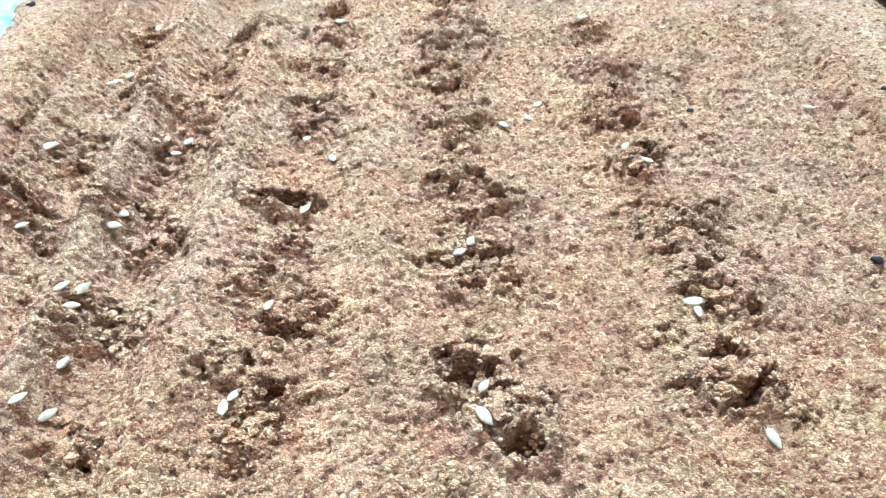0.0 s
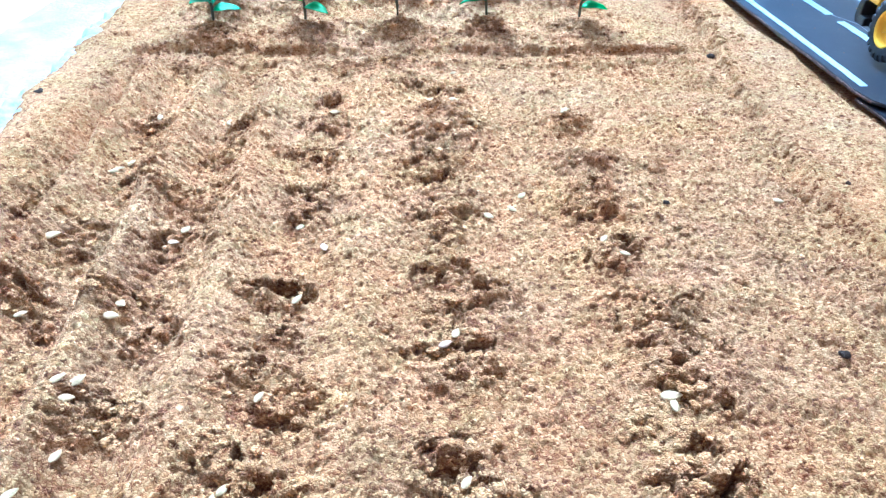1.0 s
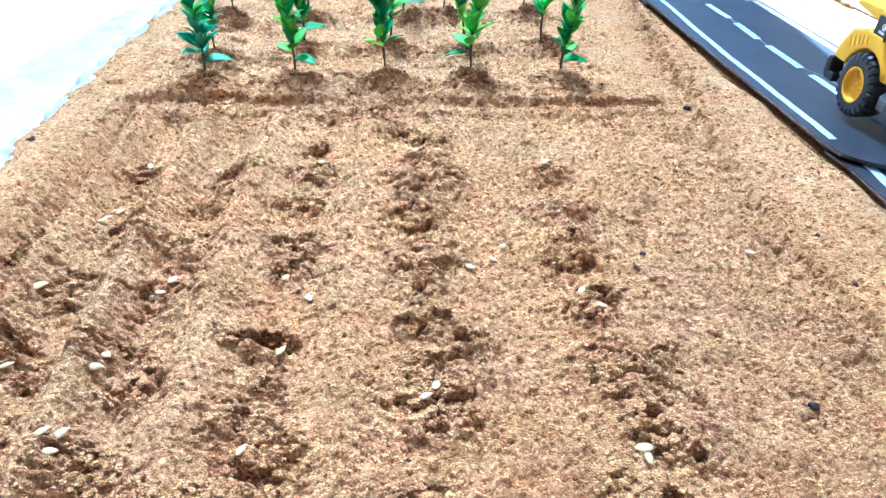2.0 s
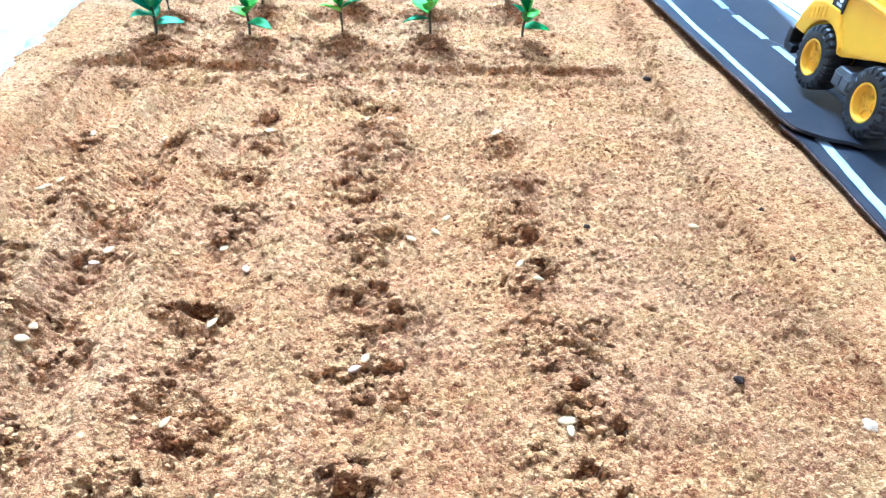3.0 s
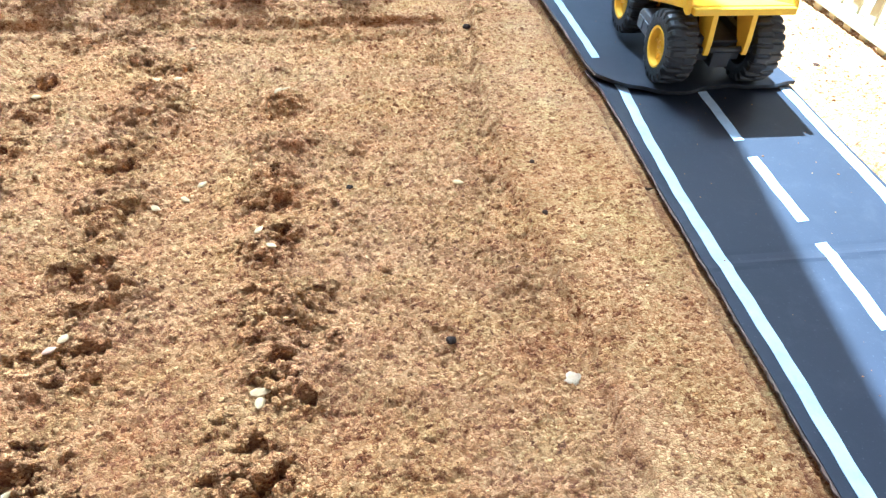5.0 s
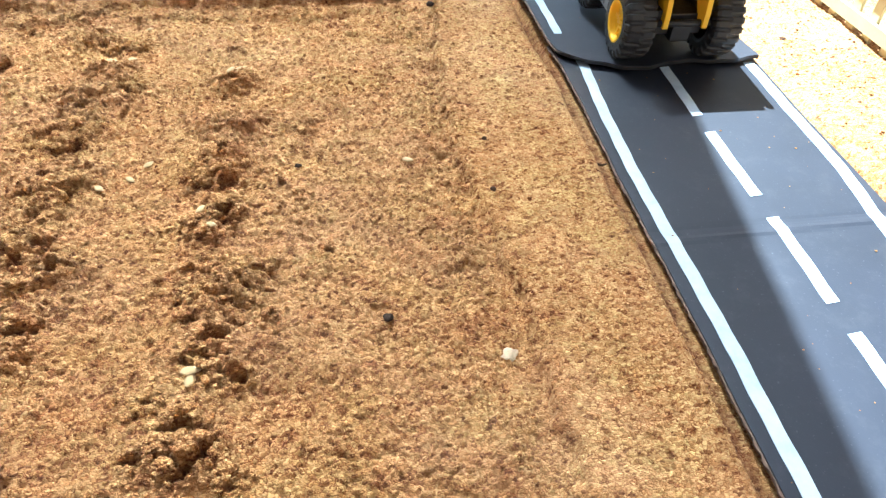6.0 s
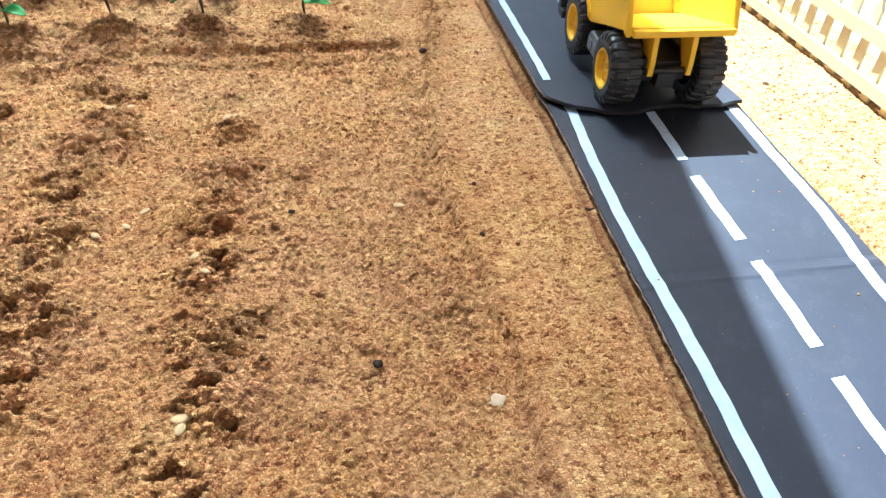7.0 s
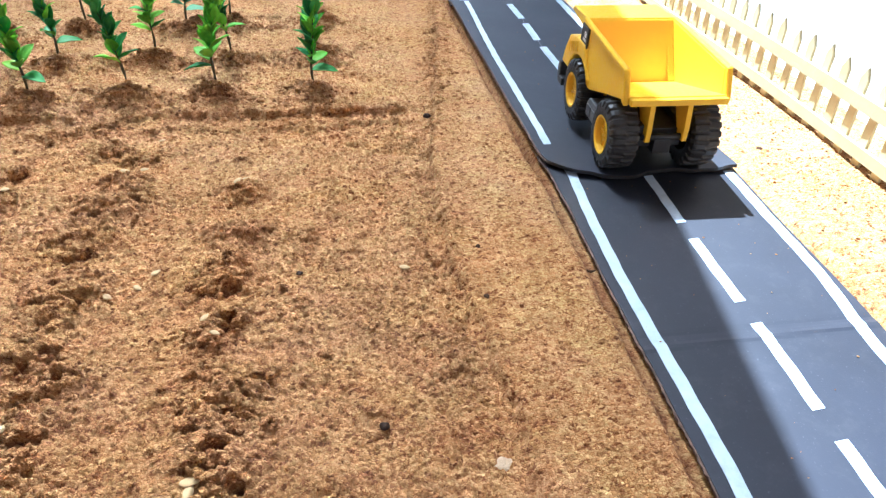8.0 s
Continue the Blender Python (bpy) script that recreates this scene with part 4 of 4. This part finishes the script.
def sapling(x, y, tone, tall, bare, spread, lean, turn, low, seed, label):
    """A seedling: a bent stem with leaves in a loose spiral; low: a hanging leaf near the foot (degrees round the stem) or None."""
    rng = random.Random(seed)
    z = top(x, y) - 0.004
    t = thing("sapling", (x, y, z), label, "seedling", "saplings in the planted rows")
    lx, ly = 0.1 * tall * math.sin(lean), 0.05 * tall * math.cos(turn)
    points = [(lx * (f * f * 4 - f) + 0.0012 * math.sin(f * 9 + seed), ly * f * f * 4, tall * f) for f in np.linspace(0, 1, 12)]
    bm = bmesh.new()
    tube(bm, points, [0.0019 - 0.0012 * k / 11 + (0.0006 if k in (2, 3) else 0) for k in range(12)], 7)
    part("stem", bm, MAT_STEM, t, smooth=True)

    def along(f):
        k = min(int(f * 11), 10)
        return Vector(points[k]).lerp(Vector(points[k + 1]), f * 11 - k)

    count = int((1 - bare) * tall / 0.0038)
    for k in range(count):
        f = bare + (1 - bare) * (k + 0.5) / count
        up = (44 + 30 * f + rng.uniform(-14, 14)) * (1.25 - spread)
        if k < 2:
            up -= 18
        kind = rng.choice((0, 0, 1, 3)) if f < 0.8 else rng.choice((1, 2, 3))
        m = Matrix.Translation(along(f)) @ pose(0, 0, 0, 0, 0, turn * 57 + k * 137.5 + rng.uniform(-18, 18)) @ pose(0, 0, 0, up, rng.uniform(-20, 20), 0)
        shared("leaf", LEAVES[tone if rng.random() < 0.8 else (tone + 1) % 2][kind], t, m @ Matrix.Scale(rng.uniform(0.8, 1.12) * (1 - 0.22 * f), 4))
    if low is not None:
        m = Matrix.Translation(along(bare * 0.8)) @ pose(0, 0, 0, 0, 0, low) @ pose(0, 0, 0, 8, 10, 0)
        shared("leaf", LEAVES[0 if tone != 2 else 2][0], t, m)
    return t


DEEP, BRIGHT, BLUE = "young seedling with deep green glossy leaves in a sand mound", "young seedling with bright green leaves in a sand mound", "young seedling with pale blue-green leaves in a sand mound"
# tone, height, bare part of the stem, spread, lean, turn, low leaf
ROW_1 = [(2, 0.118, 0.28, 0.42, -0.3, 0.4, -70), (1, 0.12, 0.3, 0.25, -0.25, 1.3, -120), (0, 0.135, 0.3, 0.05, -0.35, 2.2, None),
         (1, 0.14, 0.26, 0.15, 0.5, 0.9, 100), (1, 0.13, 0.3, 0.3, 0.3, 2.9, -95)]
ROW_2 = [(0, 0.12, 0.32, 0.3, 0.4, 1.1, None), (0, 0.11, 0.34, 0.25, -0.4, 0.2, -60), (1, 0.11, 0.36, 0.45, 0.2, 1.9, None),
         (0, 0.125, 0.36, 0.2, -0.5, 2.6, None), (1, 0.125, 0.34, 0.3, 0.9, 0.6, None)]
ROW_3 = [(1, 0.12, 0.34, 0.3, 0.1, 1.5, None), (0, 0.12, 0.4, 0.2, -1.0, 0.9, None), (2, 0.11, 0.3, 0.3, 0.4, 2.0, -80),
         (0, 0.12, 0.34, 0.2, 0.2, 0.3, None), (1, 0.12, 0.34, 0.3, -0.2, 1.2, None)]
for k, row in enumerate(ROW_1 + ROW_2 + ROW_3):
    sapling(*MOUNDS[k], *row, 11 + k, (DEEP, BRIGHT, BLUE)[row[0]])


# ---- seeds ----
def seed_mesh(name, mat):
    """A flat pointed melon seed, one unit long."""
    bm = bmesh.new()
    n, m = 14, 10
    rings = []
    for k in range(1, n):
        f = k / n
        w = 0.27 * math.sin(math.pi * f) ** 0.72 * (1.14 - 0.42 * f)
        h = 0.095 * math.sin(math.pi * f) ** 0.6
        rings.append([bm.verts.new((f - 0.5, w * math.cos(a), h * math.sin(a) * abs(math.sin(a)) ** 0.2)) for a in np.linspace(0, math.tau, m, endpoint=False)])
    for r, s in zip(rings, rings[1:]):
        for k in range(m):
            bm.faces.new((r[k], r[(k + 1) % m], s[(k + 1) % m], s[k]))
    for ring, x in ((rings[0], -0.5), (rings[-1], 0.5)):
        v = bm.verts.new((x, 0, 0))
        for k in range(m):
            bm.faces.new((ring[(k + 1) % m], ring[k], v) if x < 0 else (ring[k], ring[(k + 1) % m], v))
    bmesh.ops.recalc_face_normals(bm, faces=bm.faces)
    me = bpy.data.meshes.new(name)
    bm.to_mesh(me)
    bm.free()
    me.materials.append(mat)
    for p in me.polygons:
        p.use_smooth = True
    return me


SEED, TAN_SEED = seed_mesh("seed", MAT_SEED), seed_mesh("seed", MAT_TAN_SEED)
# x, y, direction in degrees, length, by sown row
SEEDS_A = [(-0.352, 0.408, 32, 0.012), (-0.339, 0.414, 32, 0.012), (-0.345, 0.514, 8, 0.018), (-0.337, 0.645, 32, 0.012), (-0.331, 0.664, 58, 0.012), (-0.336, 0.63, 10, 0.011), (-0.318, 0.744, -58, 0.016)]
SEEDS_B = [(-0.246, 0.772, -72, 0.015), (-0.236, 0.53, 70, 0.014), (-0.251, 0.51, -35, 0.012), (-0.259, 0.421, -38, 0.0145), (-0.262, 0.407, -8, 0.015), (-0.273, 0.345, 30, 0.014), (-0.262, 0.338, 51, 0.014),
           (-0.263, 0.327, 9, 0.0125), (-0.259, 0.278, 73, 0.0125), (-0.28, 0.243, 66, 0.013), (-0.268, 0.25, 50, 0.0125), (-0.256, 0.24, 35, 0.0135)]
SEEDS_C = [(-0.114, 0.419, 55, 0.013), (-0.108, 0.747, 0, 0.012), (-0.13, 0.321, 60, 0.011), (-0.141, 0.248, 49, 0.0115), (-0.147, 0.24, 95, 0.013), (-0.126, 0.532, 56, 0.012)]
SEEDS_D = [(0.017, 0.379, 63, 0.0135), (0.015, 0.231, -53, 0.0155), (0.016, 0.244, 49, 0.011), (0.01, 0.805, 8, 0.014), (0.037, 0.798, 17, 0.012), (0.043, 0.886, 14, 0.01), (0.058, 0.536, -35, 0.0125)]
SEEDS_E = [(0.17, 0.3225, -6, 0.0175), (0.1705, 0.3105, 76, 0.0155), (0.185, 0.212, -75, 0.0145), (0.159, 0.492, 49, 0.0115), (0.172, 0.47, -21, 0.011), (0.172, 0.748, 27, 0.0145), (0.166, 0.735, 48, 0.013),
           (0.096, 0.574, 42, 0.012), (0.083, 0.548, -32, 0.011), (0.354, 0.554, 0, 0.013)]
TAN = [(-0.1, 0.499, -68, 0.0145), (0.008, 0.368, 18, 0.012), (-0.24, 0.505, -10, 0.012)]
rng = random.Random(3)
for mesh, rows, label in ((SEED, SEEDS_A + SEEDS_B + SEEDS_C + SEEDS_D + SEEDS_E, "pale cream flat melon seed lying on the sand"), (TAN_SEED, TAN, "tan flat melon seed half sunk in the sand")):
    for x, y, a, size in rows:
        ob = new("seed", mesh)
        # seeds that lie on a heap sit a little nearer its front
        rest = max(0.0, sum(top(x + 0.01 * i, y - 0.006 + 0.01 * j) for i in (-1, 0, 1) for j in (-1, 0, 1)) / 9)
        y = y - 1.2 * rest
        nz = max(top(x, y), top(x + 0.004, y), top(x - 0.004, y), top(x, y + 0.004), top(x, y - 0.004))
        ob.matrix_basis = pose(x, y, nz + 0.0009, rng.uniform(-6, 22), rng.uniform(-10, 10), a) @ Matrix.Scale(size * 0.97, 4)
        tagged(ob, label, "seed", "sown seeds")


# ---- stones and bits ----
def stone(name, x, y, size, mat, label, seed, flat=0.6):
    bm = bmesh.new()
    bmesh.ops.create_icosphere(bm, subdivisions=3, radius=0.5)
    for v in bm.verts:
        n = noise.noise(v.co * 2.2 + Vector((seed * 3.1, 0, 0)))
        v.co *= 1 + 0.45 * n + 0.2 * noise.noise(v.co * 6 + Vector((0, seed, 0)))
        v.co.z *= flat
    ob = part(name, bm, mat, smooth=True)
    ob.matrix_basis = pose(x, y, top(x, y) + size * flat * 0.06, 0, 0, seed * 50) @ Matrix.Scale(size, 4)
    return tagged(ob, label, "stone")


stone("pebble", 0.409, 0.303, 0.013, MAT_WHITE_STONE, "whitish pebble half sunk in the sand", 1, 0.35)
stone("pebble", 0.318, 0.343, 0.0078, MAT_DARK_STONE, "dark grey speckled pebble on the sand", 2)
stone("pebble", 0.243, 0.556, 0.0065, MAT_DARK_STONE, "dark flat pebble on the sand", 3, 0.4)
stone("pebble", 0.424, 0.93, 0.011, MAT_DARK_STONE, "dark lump at the corner of the bank", 4)
stone("pebble", 0.879, 0.763, 0.009, MAT_TWIG, "small dark bit on the bright sand", 5, 0.4)
stone("pebble", 0.9, 0.86, 0.007, MAT_TWIG, "small dark bit on the bright sand", 6, 0.4)
stone("pebble", 0.43, 0.485, 0.0055, MAT_TWIG, "small dark crumb on the sand", 7)
stone("pebble", 0.437, 0.57, 0.0055, MAT_TWIG, "small dark crumb on the sand", 8)
stone("pebble", -0.505, 0.84, 0.012, MAT_DARK_STONE, "dark bit at the border of the sand", 9, 0.35)
bm = bmesh.new()
base = top(0.553, 0.53)
tube(bm, [(0.541, 0.532, base + 0.002), (0.549, 0.5315, base + 0.0035), (0.556, 0.529, base + 0.003), (0.561, 0.5295, base + 0.004)], [0.001, 0.0017, 0.0015, 0.0008], 7)
tagged(part("twig", bm, MAT_TWIG, smooth=True), "short dark twig lying beside the road strip", "twig")


# ---- unseen walls and film, added to block and soften the light ----
def slab(name, x0, x1, y0, y1, z0, z1, mat, label, category, m=Matrix.Identity(4)):
    bm = bmesh.new()
    add_box(bm, x0, x1, y0, y1, z0, z1, m)
    soften(bm, 0.006)
    return tagged(part(name, bm, mat), label, category, kind="structure")


FILM_H = 2.0
FILM_EDGE = pose(0.398, 2.09, 0, 0, 0, -8.3)
# film out of view, added to cast the bed's soft shade
bm = bmesh.new()
quad = [bm.verts.new(FILM_EDGE @ Vector((x, y, FILM_H + 0.004))) for x, y in ((-1.5, -2.4), (0.0, -2.4), (0.0, 2.0), (-1.5, 2.0))]
bm.faces.new(quad)
tagged(part("added_shade_film", bm, MAT_SHADE_FILM), "unseen milky frosted film added to shade the garden softly", "film roof", kind="structure")
# walls out of view, added to keep skylight off the bed
slab("added_wall_south", -4.2, 1.6, -0.65, -0.5, -0.05, FILM_H - 0.005, MAT_ADDED_WALL, "unseen plain brown wall added behind the garden to block skylight", "wall")
slab("added_wall_west", -2.75, -2.6, -0.49, 4.3, -0.05, 3.4, MAT_ADDED_WALL, "unseen plain brown wall added beside the garden to block skylight", "wall")
slab("added_wall_east", 2.4, 2.55, -0.49, 3.6, -0.08, 3.4, MAT_ADDED_WALL, "unseen plain brown wall added beyond the fence to block skylight", "wall")
